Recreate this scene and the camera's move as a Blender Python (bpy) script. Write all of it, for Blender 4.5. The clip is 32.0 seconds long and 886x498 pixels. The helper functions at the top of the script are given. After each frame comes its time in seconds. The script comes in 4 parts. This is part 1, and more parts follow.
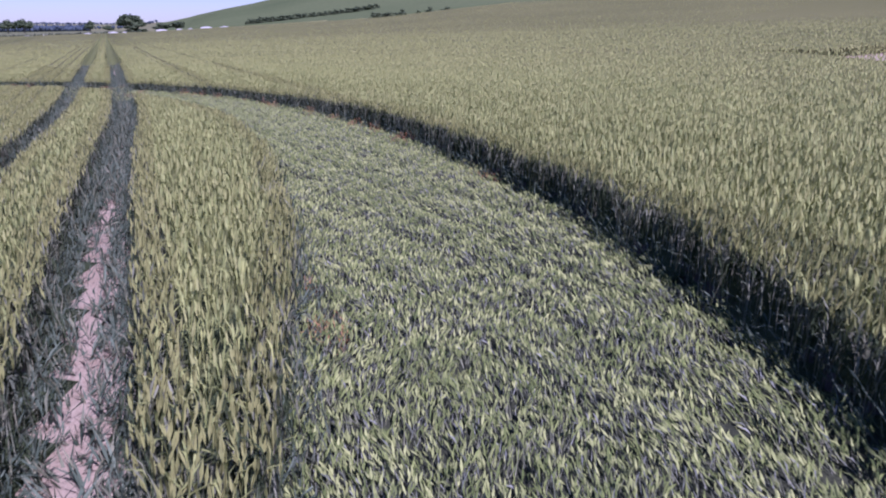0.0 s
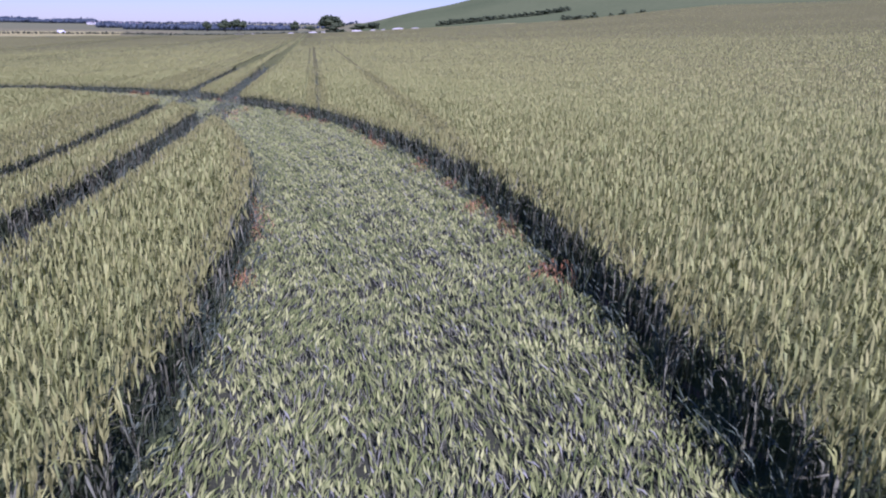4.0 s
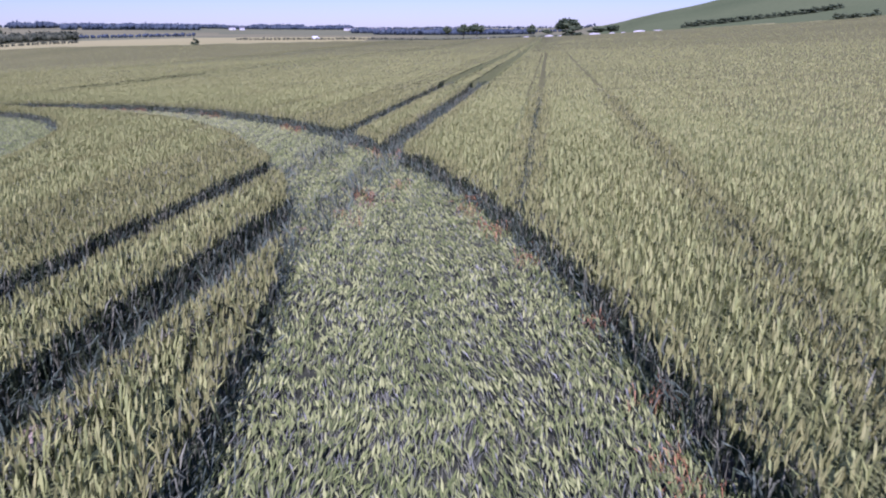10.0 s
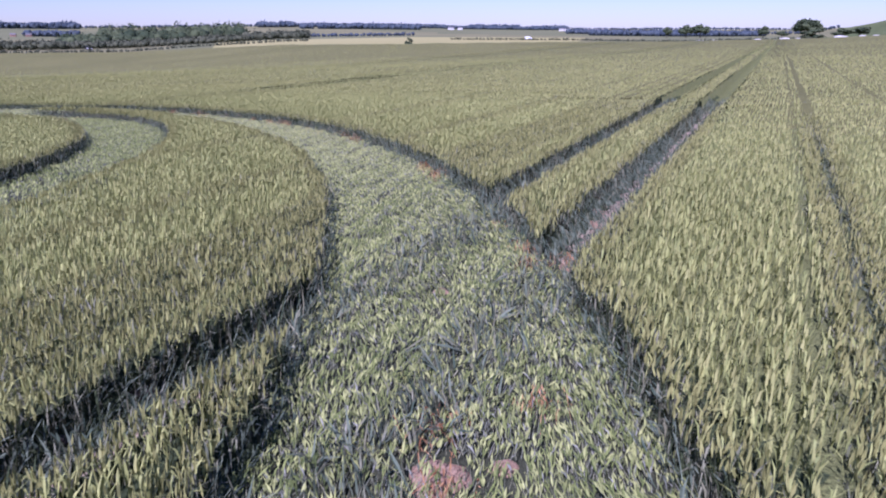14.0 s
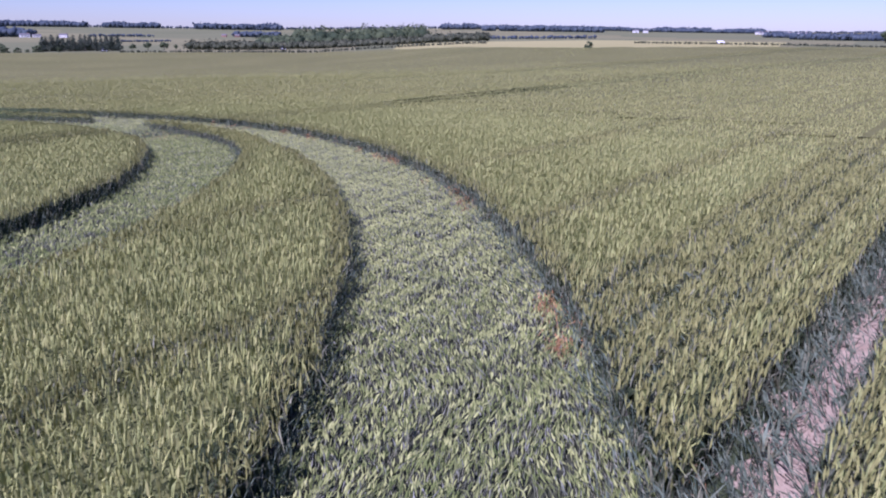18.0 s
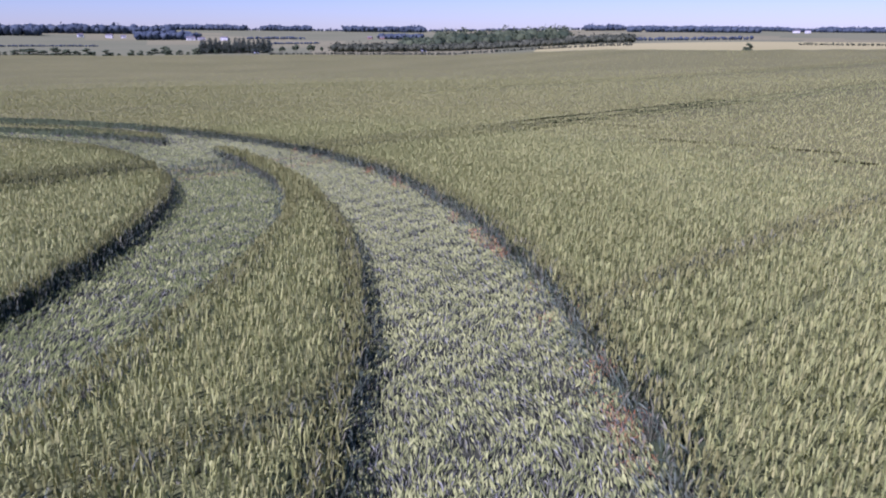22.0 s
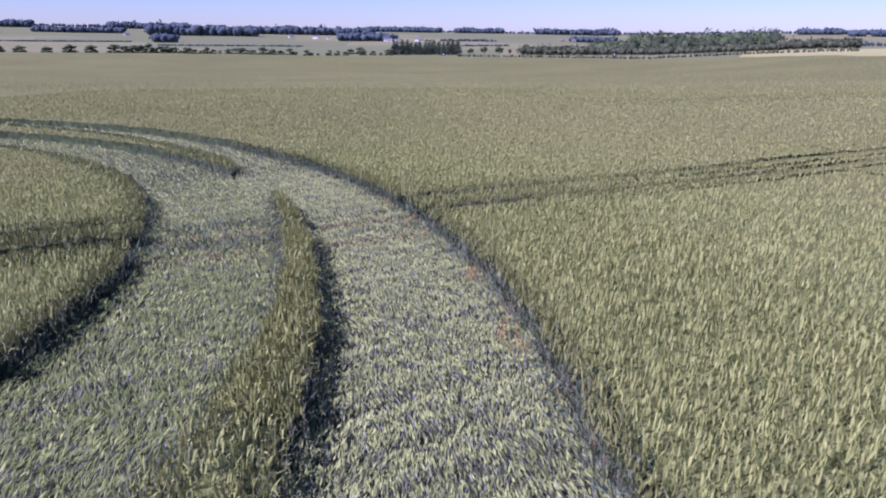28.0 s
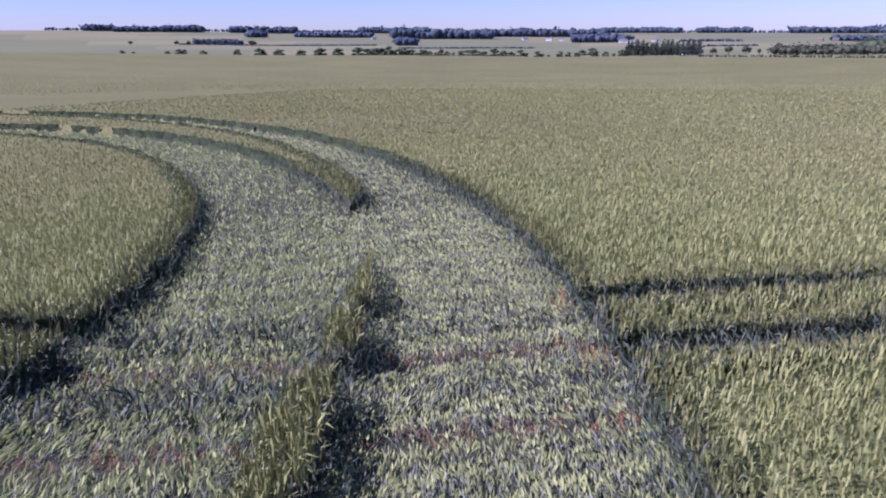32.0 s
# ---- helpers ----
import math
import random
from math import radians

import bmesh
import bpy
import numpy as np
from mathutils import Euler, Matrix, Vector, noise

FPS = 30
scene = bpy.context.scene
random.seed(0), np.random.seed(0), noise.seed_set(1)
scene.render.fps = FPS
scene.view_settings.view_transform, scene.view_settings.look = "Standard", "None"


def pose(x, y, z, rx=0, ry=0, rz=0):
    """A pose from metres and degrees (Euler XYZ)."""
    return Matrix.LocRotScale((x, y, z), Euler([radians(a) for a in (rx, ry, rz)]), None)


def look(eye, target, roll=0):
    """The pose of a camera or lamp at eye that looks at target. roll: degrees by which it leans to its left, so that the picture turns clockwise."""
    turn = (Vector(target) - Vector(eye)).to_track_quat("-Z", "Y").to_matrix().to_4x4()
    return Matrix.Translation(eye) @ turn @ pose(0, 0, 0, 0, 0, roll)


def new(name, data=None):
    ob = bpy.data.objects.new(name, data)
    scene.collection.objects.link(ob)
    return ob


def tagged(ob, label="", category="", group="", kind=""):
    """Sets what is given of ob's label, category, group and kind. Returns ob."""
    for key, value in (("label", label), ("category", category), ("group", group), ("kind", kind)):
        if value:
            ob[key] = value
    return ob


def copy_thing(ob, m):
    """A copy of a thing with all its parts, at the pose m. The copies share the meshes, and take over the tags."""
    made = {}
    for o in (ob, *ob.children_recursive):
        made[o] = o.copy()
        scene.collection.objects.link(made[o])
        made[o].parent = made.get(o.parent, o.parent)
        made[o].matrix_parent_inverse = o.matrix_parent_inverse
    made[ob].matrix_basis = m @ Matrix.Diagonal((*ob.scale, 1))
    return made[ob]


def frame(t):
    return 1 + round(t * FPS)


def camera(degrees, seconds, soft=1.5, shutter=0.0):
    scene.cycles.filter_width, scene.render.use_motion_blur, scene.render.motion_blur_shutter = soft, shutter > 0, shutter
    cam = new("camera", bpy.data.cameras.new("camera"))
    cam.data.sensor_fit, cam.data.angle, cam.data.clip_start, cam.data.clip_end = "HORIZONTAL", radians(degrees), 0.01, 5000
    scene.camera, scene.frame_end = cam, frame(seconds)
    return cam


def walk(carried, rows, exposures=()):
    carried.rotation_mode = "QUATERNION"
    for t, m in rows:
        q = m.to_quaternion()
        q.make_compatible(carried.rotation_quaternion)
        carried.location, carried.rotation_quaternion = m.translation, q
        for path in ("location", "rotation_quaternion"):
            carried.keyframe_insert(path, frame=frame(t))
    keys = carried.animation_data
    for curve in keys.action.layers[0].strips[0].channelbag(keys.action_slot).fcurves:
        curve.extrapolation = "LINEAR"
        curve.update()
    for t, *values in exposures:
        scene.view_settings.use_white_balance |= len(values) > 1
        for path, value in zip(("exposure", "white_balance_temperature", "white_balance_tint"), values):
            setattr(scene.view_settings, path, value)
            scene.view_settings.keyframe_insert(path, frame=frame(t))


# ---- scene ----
# ---------------------------------------------------------------- camera
LENS = 62.47
cam = camera(LENS, 32.0, soft=2.0, shutter=0.15)
PATH = [
    (0.0, pose(0.022, 0.011, 2.905, 72.784, -0.033, -0.016)),
    (0.5, pose(-0.101, 1.268, 2.907, 72.787, -0.062, 0.307)),
    (1.0, pose(-0.158, 2.463, 2.913, 72.805, -0.067, 0.720)),
    (1.5, pose(-0.129, 3.675, 2.912, 72.799, -0.063, 1.392)),
    (2.0, pose(-0.091, 4.907, 2.930, 72.805, -0.078, 3.421)),
    (2.5, pose(-0.065, 6.193, 2.914, 72.868, -0.290, 6.275)),
    (3.0, pose(-0.093, 7.423, 2.874, 72.981, -0.599, 8.954)),
    (3.5, pose(-0.166, 8.570, 2.877, 72.961, -0.730, 11.678)),
    (5.5, pose(-1.034, 12.605, 2.900, 72.904, 0.168, 20.670)),
    (6.0, pose(-1.446, 13.540, 2.900, 72.923, 0.179, 22.492)),
    (6.5, pose(-1.864, 14.537, 2.912, 72.918, 0.180, 23.049)),
    (7.0, pose(-2.282, 15.596, 2.907, 72.951, 0.141, 23.730)),
    (7.5, pose(-2.712, 16.681, 2.899, 73.001, 0.146, 25.230)),
    (8.0, pose(-3.169, 17.763, 2.898, 73.007, 0.139, 26.525)),
    (8.5, pose(-3.660, 18.840, 2.879, 73.033, 0.138, 27.921)),
    (9.0, pose(-4.174, 19.907, 2.859, 73.039, 0.149, 29.147)),
    (9.5, pose(-4.705, 20.908, 2.871, 73.036, 0.238, 30.371)),
    (10.0, pose(-5.259, 21.908, 2.888, 73.061, 0.160, 31.851)),
    (10.5, pose(-5.798, 22.914, 2.899, 73.074, 0.059, 33.589)),
    (11.0, pose(-6.354, 23.920, 2.864, 73.080, 0.008, 35.692)),
    (11.5, pose(-6.945, 24.929, 2.831, 73.083, -0.049, 38.091)),
    (12.0, pose(-7.579, 25.864, 2.828, 73.076, -0.113, 40.463)),
    (12.5, pose(-8.210, 26.740, 2.817, 73.112, -0.202, 42.753)),
    (13.0, pose(-8.848, 27.604, 2.802, 73.100, -0.230, 44.586)),
    (13.5, pose(-9.441, 28.460, 2.806, 73.113, -0.115, 46.238)),
    (14.0, pose(-10.046, 29.288, 2.818, 73.098, -0.118, 47.941)),
    (14.5, pose(-10.745, 30.182, 2.804, 73.083, -0.172, 49.701)),
    (16.5, pose(-13.972, 33.377, 2.873, 73.142, -0.466, 56.870)),
    (17.0, pose(-14.699, 34.066, 2.882, 73.180, -0.439, 58.538)),
    (17.5, pose(-15.482, 34.730, 2.913, 73.178, -0.309, 60.058)),
    (18.0, pose(-16.357, 35.376, 2.936, 73.215, -0.318, 61.545)),
    (18.5, pose(-17.300, 36.019, 2.951, 73.197, -0.260, 63.087)),
    (19.0, pose(-18.289, 36.622, 2.969, 73.180, -0.189, 64.281)),
    (19.5, pose(-19.301, 37.181, 2.988, 73.190, -0.175, 65.611)),
    (20.0, pose(-20.332, 37.738, 2.994, 73.211, -0.252, 66.875)),
    (20.5, pose(-21.328, 38.234, 3.015, 73.223, -0.157, 68.160)),
    (21.0, pose(-22.330, 38.702, 3.024, 73.262, -0.142, 69.452)),
    (21.5, pose(-23.320, 39.144, 3.032, 73.270, -0.062, 70.799)),
    (22.0, pose(-24.315, 39.586, 3.042, 73.303, -0.014, 72.182)),
    (22.5, pose(-25.249, 39.996, 3.065, 73.329, 0.005, 73.752)),
    (23.0, pose(-26.215, 40.385, 3.081, 73.332, -0.019, 75.455)),
    (23.5, pose(-27.145, 40.741, 3.096, 73.341, -0.037, 76.890)),
    (24.0, pose(-28.057, 41.085, 3.118, 73.367, 0.028, 78.055)),
    (24.5, pose(-28.987, 41.416, 3.125, 73.385, 0.079, 79.082)),
    (25.0, pose(-29.942, 41.712, 3.116, 73.386, 0.095, 79.846)),
    (25.5, pose(-30.922, 41.969, 3.089, 73.391, -0.005, 80.664)),
    (27.5, pose(-34.393, 43.078, 2.781, 73.446, -0.243, 84.149)),
    (28.0, pose(-35.538, 43.279, 2.684, 73.470, -0.283, 86.568)),
    (28.5, pose(-36.731, 43.433, 2.597, 73.469, -0.260, 88.652)),
    (29.0, pose(-37.907, 43.541, 2.499, 73.478, -0.203, 90.658)),
    (29.5, pose(-39.088, 43.640, 2.422, 73.467, 0.091, 92.500)),
    (30.0, pose(-40.300, 43.698, 2.335, 73.479, 0.226, 94.459)),
    (30.5, pose(-41.541, 43.733, 2.216, 73.500, 0.236, 96.757)),
    (31.0, pose(-42.740, 43.739, 2.078, 73.568, 0.240, 99.085)),
    (31.5, pose(-43.866, 43.739, 1.962, 73.608, 0.337, 101.489)),
    (32.0, pose(-45.056, 43.721, 1.816, 73.666, 0.541, 104.067)),
]

EXPOSURES = [(0.0, 0.33, 5000, 52), (8.0, 0.37, 4990, 52), (14.0, 0.54, 5040, 49), (19.0, 0.44, 5060, 51), (22.0, 0.46, 5060, 51), (25.0, 0.57, 5070, 51), (32.0, 0.63, 5060, 52)]
walk(cam, PATH, EXPOSURES)

# ---------------------------------------------------------------- light
SUN_AZ = radians(149.0)      # compass bearing from +y, clockwise, of the place the light comes from
SUN_EL = radians(45.0)
world = bpy.data.worlds.new("sky")
scene.world = world
world.use_nodes = True
wn = world.node_tree.nodes
sky = wn.new("ShaderNodeTexSky")
sky.sky_type = 'NISHITA'
sky.sun_disc = False
sky.sun_elevation = SUN_EL
sky.sun_rotation = SUN_AZ
sky.air_density, sky.dust_density, sky.ozone_density = 1.0, 0.15, 6.0
wn["Background"].inputs["Strength"].default_value = 0.07
world.node_tree.links.new(sky.outputs[0], wn["Background"].inputs[0])
sun = new("sun", bpy.data.lights.new("sun", 'SUN'))
sun.data.energy = 5.0
sun.data.angle = radians(0.6)
sun.data.color = (1.0, 0.95, 0.86)
sun_from = Vector((math.sin(SUN_AZ) * math.cos(SUN_EL), math.cos(SUN_AZ) * math.cos(SUN_EL), math.sin(SUN_EL)))
sun.matrix_world = look(sun_from * 50, (0, 0, 0))


# ---------------------------------------------------------------- materials
def material(name, low, high, rough=0.7, seed_scale=3.0, fine=60.0, island=0.5, translucent=0.0, bump=0.0, patch=0.35,
             third=None, spec=0.3):
    """Two-tone surface: patches at one scale, grain at another, and a tone of its own for each loose piece."""
    m = bpy.data.materials.new(name)
    m.use_nodes = True
    nt = m.node_tree
    n, link = nt.nodes, nt.links.new
    bsdf, out = n["Principled BSDF"], n["Material Output"]
    geo = n.new("ShaderNodeNewGeometry")
    big, small = n.new("ShaderNodeTexNoise"), n.new("ShaderNodeTexNoise")
    big.inputs["Scale"].default_value, big.inputs["Detail"].default_value = seed_scale, 4.0
    small.inputs["Scale"].default_value, small.inputs["Detail"].default_value = fine, 3.0
    link(geo.outputs["Position"], big.inputs["Vector"])
    link(geo.outputs["Position"], small.inputs["Vector"])

    def maths(op, a, b):
        k = n.new("ShaderNodeMath")
        k.operation = op
        for i, v in enumerate((a, b)):
            if isinstance(v, (int, float)):
                k.inputs[i].default_value = v
            else:
                link(v, k.inputs[i])
        return k.outputs[0]
    grain = max(0.0, 1.0 - island - patch)
    f = maths('MULTIPLY', big.outputs["Fac"], patch)
    f = maths('ADD', f, maths('MULTIPLY', geo.outputs["Random Per Island"], island))
    f = maths('ADD', f, maths('MULTIPLY', small.outputs["Fac"], grain))
    ramp = n.new("ShaderNodeValToRGB")
    ramp.color_ramp.elements[0].position, ramp.color_ramp.elements[0].color = 0.22, (*low, 1)
    ramp.color_ramp.elements[1].position, ramp.color_ramp.elements[1].color = 0.78, (*high, 1)
    if third:
        e = ramp.color_ramp.elements.new(0.88)
        e.color = (*third, 1)
    link(f, ramp.inputs[0])
    link(ramp.outputs[0], bsdf.inputs["Base Color"])
    bsdf.inputs["Roughness"].default_value = rough
    bsdf.inputs["Specular IOR Level"].default_value = spec
    if bump:
        b = n.new("ShaderNodeBump")
        b.inputs["Strength"].default_value, b.inputs["Distance"].default_value = 0.8, bump
        link(small.outputs["Fac"], b.inputs["Height"])
        link(b.outputs[0], bsdf.inputs["Normal"])
    if translucent:
        t, mix = n.new("ShaderNodeBsdfTranslucent"), n.new("ShaderNodeMixShader")
        mix.inputs[0].default_value = translucent
        link(ramp.outputs[0], t.inputs["Color"])
        link(bsdf.outputs[0], mix.inputs[1])
        link(t.outputs[0], mix.inputs[2])
        link(mix.outputs[0], out.inputs["Surface"])
    return m


EAR = material("green_gold_wheat_ears", (0.26, 0.265, 0.088), (0.408, 0.386, 0.146), 0.7, 0.3, 80, 0.26, 0.10, patch=0.5,
               third=(0.45, 0.405, 0.18), spec=0.12)
LEAF = material("yellow_green_wheat_leaves", (0.20, 0.225, 0.07), (0.41, 0.41, 0.135), 0.6, 0.4, 60, 0.5, 0.14, patch=0.3, spec=0.2)
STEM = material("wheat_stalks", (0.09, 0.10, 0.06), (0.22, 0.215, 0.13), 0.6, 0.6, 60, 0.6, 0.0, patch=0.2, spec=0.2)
LAID_EAR = material("laid_wheat_ears", (0.205, 0.226, 0.076), (0.432, 0.44, 0.17), 0.75, 1.6, 80, 0.4, 0.06, patch=0.5,
                    third=(0.47, 0.47, 0.235), spec=0.05)
LAID_LEAF = material("laid_wheat_leaves", (0.11, 0.13, 0.048), (0.32, 0.335, 0.122), 0.8, 1.6, 60, 0.4, 0.05, patch=0.55,
                     third=(0.37, 0.375, 0.16), spec=0.05)
LAID_GREEN = material("laid_green_blades", (0.075, 0.10, 0.032), (0.24, 0.268, 0.084), 0.8, 1.2, 60, 0.45, 0.05, patch=0.5, spec=0.05)
# flank leaves, with the shade between the stalks put into their dark colour
SHADE_LEAF = material("shaded_wheat_flanks", (0.027, 0.039, 0.018), (0.08, 0.098, 0.043), 0.9, 2.5, 40, 0.0, 0, 0.04, patch=0.4, spec=0.1)
# trodden mat, darkened to hold the shade under the laid stalks
LAID_MAT = material("shade_dark_trodden_mat", (0.024, 0.028, 0.017), (0.085, 0.088, 0.05), 0.9, 2.0, 45, 0.0, 0, 0.02, patch=0.5, spec=0.1)
UNDER = material("lower_crop_growth", (0.095, 0.11, 0.04), (0.215, 0.22, 0.08), 0.95, 1.5, 30, 0.0, 0, 0.05, patch=0.4, spec=0.1)
FAR_CROP = material("distant_wheat", (0.112, 0.112, 0.038), (0.20, 0.188, 0.069), 0.95, 0.03, 4.0, 0.0, 0, 0.12, patch=0.55, spec=0.1)
# close-set stalk feet, coloured dark for the shade down among them
FOOT_SHADE = material("shade_dark_stalk_feet", (0.058, 0.047, 0.042), (0.14, 0.118, 0.098), 0.9, 3.0, 50, 0.0, 0, 0.03, patch=0.4, spec=0.1)
SOIL = material("dry_chalky_soil", (0.30, 0.205, 0.13), (0.56, 0.455, 0.33), 0.95, 3.0, 40, 0.0, 0, 0.02, patch=0.5, spec=0.1)
GLAUCOUS = material("blue_grey_bloomed_blades", (0.052, 0.075, 0.048), (0.17, 0.20, 0.135), 0.75, 2.0, 60, 0.6, 0.05, patch=0.3, spec=0.1)
BLOOM = material("pale_bloomed_stalks", (0.11, 0.12, 0.085), (0.26, 0.26, 0.205), 0.7, 1.0, 60, 0.6, 0.0, patch=0.3, spec=0.1)
DEAD = material("withered_russet_straw", (0.30, 0.13, 0.05), (0.52, 0.28, 0.125), 0.7, 3.0, 40, 0.7, 0.1, patch=0.2)

# ---------------------------------------------------------------- plan of the field
CX, CY = -42.06, 0.79             # centre of the laid ring
SLX, SLY = 0.0422, 0.0077         # slope of the field
TRAM_AZ = radians(23.05)          # heading of the wheel tracks, to the left of +y
TNX, TNY = math.cos(TRAM_AZ), math.sin(TRAM_AZ)
TRAMS = (-0.75, -2.72, -31.22, -33.0, -62.0, -63.8)
TRAM_HALF = (0.44, 0.38, 0.37, 0.37, 0.22, 0.22)
DRILL_GAPS = (2.65, 2.15, 5.3, -3.92, -4.64, -5.36, -8.0, -10.7, -12.65, -17.5)
WORN = (-30.17, -31.97)           # bare wheel lines across the laid rings
# sideways bend of the tracks along their length: the near pair, the far pairs
BEND = ((-20, 0.22), (5, 0.22), (10, 0.27), (15, 0.38), (20, 0.57), (25, 0.67), (30, 0.65), (40, 0.51), (50, 0.39), (60, 0.24), (85, -0.16), (120, -0.71), (640, -8.8))
BEND_FAR = ((-200, 0.0), (60, 0.0), (95, -0.5), (640, -8.6))
CROP = 0.62
# ring edges as (angle, radius)
OUTER = ((-30, 45.4), (0, 45.2), (9, 45.05), (17, 44.65), (30, 44.3), (50, 44.25), (65, 44.3), (80, 44.4), (100, 44.38), (112, 44.2),
         (130, 43.8), (150, 44.0), (200, 44.5))
INNER = ((-30, 41.9), (0, 41.4), (6, 41.1), (15, 40.85), (30, 40.8), (40, 40.95), (48, 41.15), (57, 41.25), (67, 41.45),
         (80, 41.5), (96, 41.42), (107, 41.38), (109.3, 41.3), (116.5, 41.3), (119, 41.6), (200, 41.9))
BAND = ((-30, 20), (20, 25), (40, 30.5), (50, 33.2), (59, 35.4), (63, 36.0), (68, 37.0), (72, 37.8), (76, 38.5), (80, 39.1),
        (86, 40.05), (92, 40.7), (98, 40.9), (104, 41.0), (109.3, 41.3), (116.5, 41.2), (122, 40.8), (127, 40.35),
        (136, 39.6), (144, 38.9), (152, 38.0), (165, 36.0), (200, 31))
CORE = ((-30, 14), (20, 21), (40, 26.5), (50, 29.2), (60, 32.0), (71, 34.5), (76.8, 35.66), (80.8, 36.37), (86, 36.95), (89, 37.3), (93, 37.67),
        (97.3, 37.95), (100, 38.03), (107, 38.0), (115, 37.85), (122, 37.45), (130, 36.9), (140, 36.0), (148, 35.0), (165, 32.5), (200, 26))
TIP_A, TIP_B = 109.3, 116.6
TALL = ((-30, 0.92), (10, 0.90), (25, 0.80), (35, 0.71), (45, 0.66), (60, 0.63), (100, 0.62), (200, 0.63))   # crop height round the ring
# far edge of the field: bearing to the left of +y seen from the ring, distance, elevation of the crop there in degrees
EDGE = ((-180, 300, 0.0), (-90, 300, 2.2), (-40, 300, 2.2), (-11, 330, 1.55), (-5, 350, 1.0), (0, 365, 0.5), (4, 385, 0.25), (8, 400, 0.08), (12, 420, -0.17), (20, 430, -0.64),
        (30, 360, -0.95), (37, 310, -1.0), (49, 244, -1.19), (59, 320, -1.27), (70, 400, -1.75), (76, 430, -1.71),
        (95, 480, -1.66), (99, 480, -1.57), (115, 480, -1.34), (129, 470, -0.96), (150, 420, -0.6), (180, 300, 0.0))
# skyline: bearing, distance, elevation
SKYLINE = ((-180, 1500, 2.0), (-90, 900, 7.0), (-40, 900, 6.5), (-10, 950, 5.2), (2, 1000, 4.0), (8, 1050, 2.6), (10.8, 1080, 1.85), (12.5, 1100, 1.42), (15, 1150, 0.95), (18.8, 1250, 0.12),
           (22, 2200, -0.12), (30, 2600, -0.12), (41, 2900, -0.1), (59, 2600, 0.05), (75, 2600, -0.1), (95, 2400, 0.05), (99, 2300, 0.1),
           (115, 2200, 0.25), (129, 2200, 0.5), (150, 2200, 0.6), (180, 1500, 2.0))
EYE = (-25.0, 30.0, 2.6)
# bare trodden places in the ring: x, y, radius
SOIL_SPOTS = ((-13.41, 32.3, 0.34), (-13.5, 31.67, 0.18), (-12.74, 30.97, 0.2), (-13.15, 32.7, 0.16), (-15.9, 36.9, 0.22), (-13.2, 30.4, 0.14),
              (-16.44, 35.03, 0.15), (-17.75, 39.95, 0.24), (-17.2, 39.2, 0.15), (-12.3, 29.4, 0.15))


def table(rows, a, col=1):
    rows = np.array(rows, float)
    return np.interp(a, rows[:, 0], rows[:, col])


def smooth(a):
    a = np.clip(a, 0, 1)
    return a * a * (3 - 2 * a)


def waves(x, y, s, k=0.0):
    """A cheap smooth field of about -1 to 1."""
    x, y = x / s, y / s
    return (np.sin(1.7 * x + 0.9 * y + k) + np.sin(-1.1 * x + 2.1 * y + 1.3 + 2 * k) + np.sin(2.9 * x + 2.3 * y + 2.6 + k)
            + np.sin(3.7 * x - 3.1 * y + 0.7 - k)) / 4


def polar(x, y):
    return np.hypot(x - CX, y - CY), np.degrees(np.arctan2(y - CY, x - CX))


def bend(u, v):
    """How far the wheel tracks and drill rows stray sideways from their heading."""
    w = smooth((np.asarray(u, float) + 12) / 4)
    return w * table(BEND, v) + (1 - w) * table(BEND_FAR, v)


def across(x, y):
    """Distance across the drill rows, in their own bent lanes."""
    u, v = x * TNX + y * TNY, -x * TNY + y * TNX
    return u - bend(u, v)


def in_lane(c, v):
    """The place on plan at lane c, v metres along it."""
    u = c + bend(c, v)
    return u * TNX - v * TNY, u * TNY + v * TNX


def ground(x, y):
    """Height of the ground: a plane round the ring, the field's own fall beyond it, then valley and hills."""
    x, y = np.asarray(x, float), np.asarray(y, float)
    near = SLX * x + SLY * y + 0.3 * smooth((-x - 55) / 35)
    dx, dy = x - EYE[0], y - EYE[1]
    r, az = np.hypot(dx, dy), np.degrees(np.arctan2(-dx, dy))
    d = table(EDGE, az)
    ze = EYE[2] + d * np.tan(np.radians(table(EDGE, az, 2))) - CROP
    z = near + (ze - near) * smooth((r - 75) / (d - 75))
    ds = table(SKYLINE, az)
    zs = EYE[2] + ds * np.tan(np.radians(table(SKYLINE, az, 2)))
    k = np.clip((r - d) / (ds - d), 0, 1)
    dip = -np.where(az > 17, 8.0, 1.0) * np.sin(np.pi * np.clip(k, 0, 1)) ** 2
    far = ze + (zs - ze) * smooth(k) + dip + 2.5 * waves(x, y, 260.0) * np.sin(np.pi * k)
    out = np.where(r > d, far, z)
    return np.where(r > ds, zs - (r - ds) * 0.01, out)


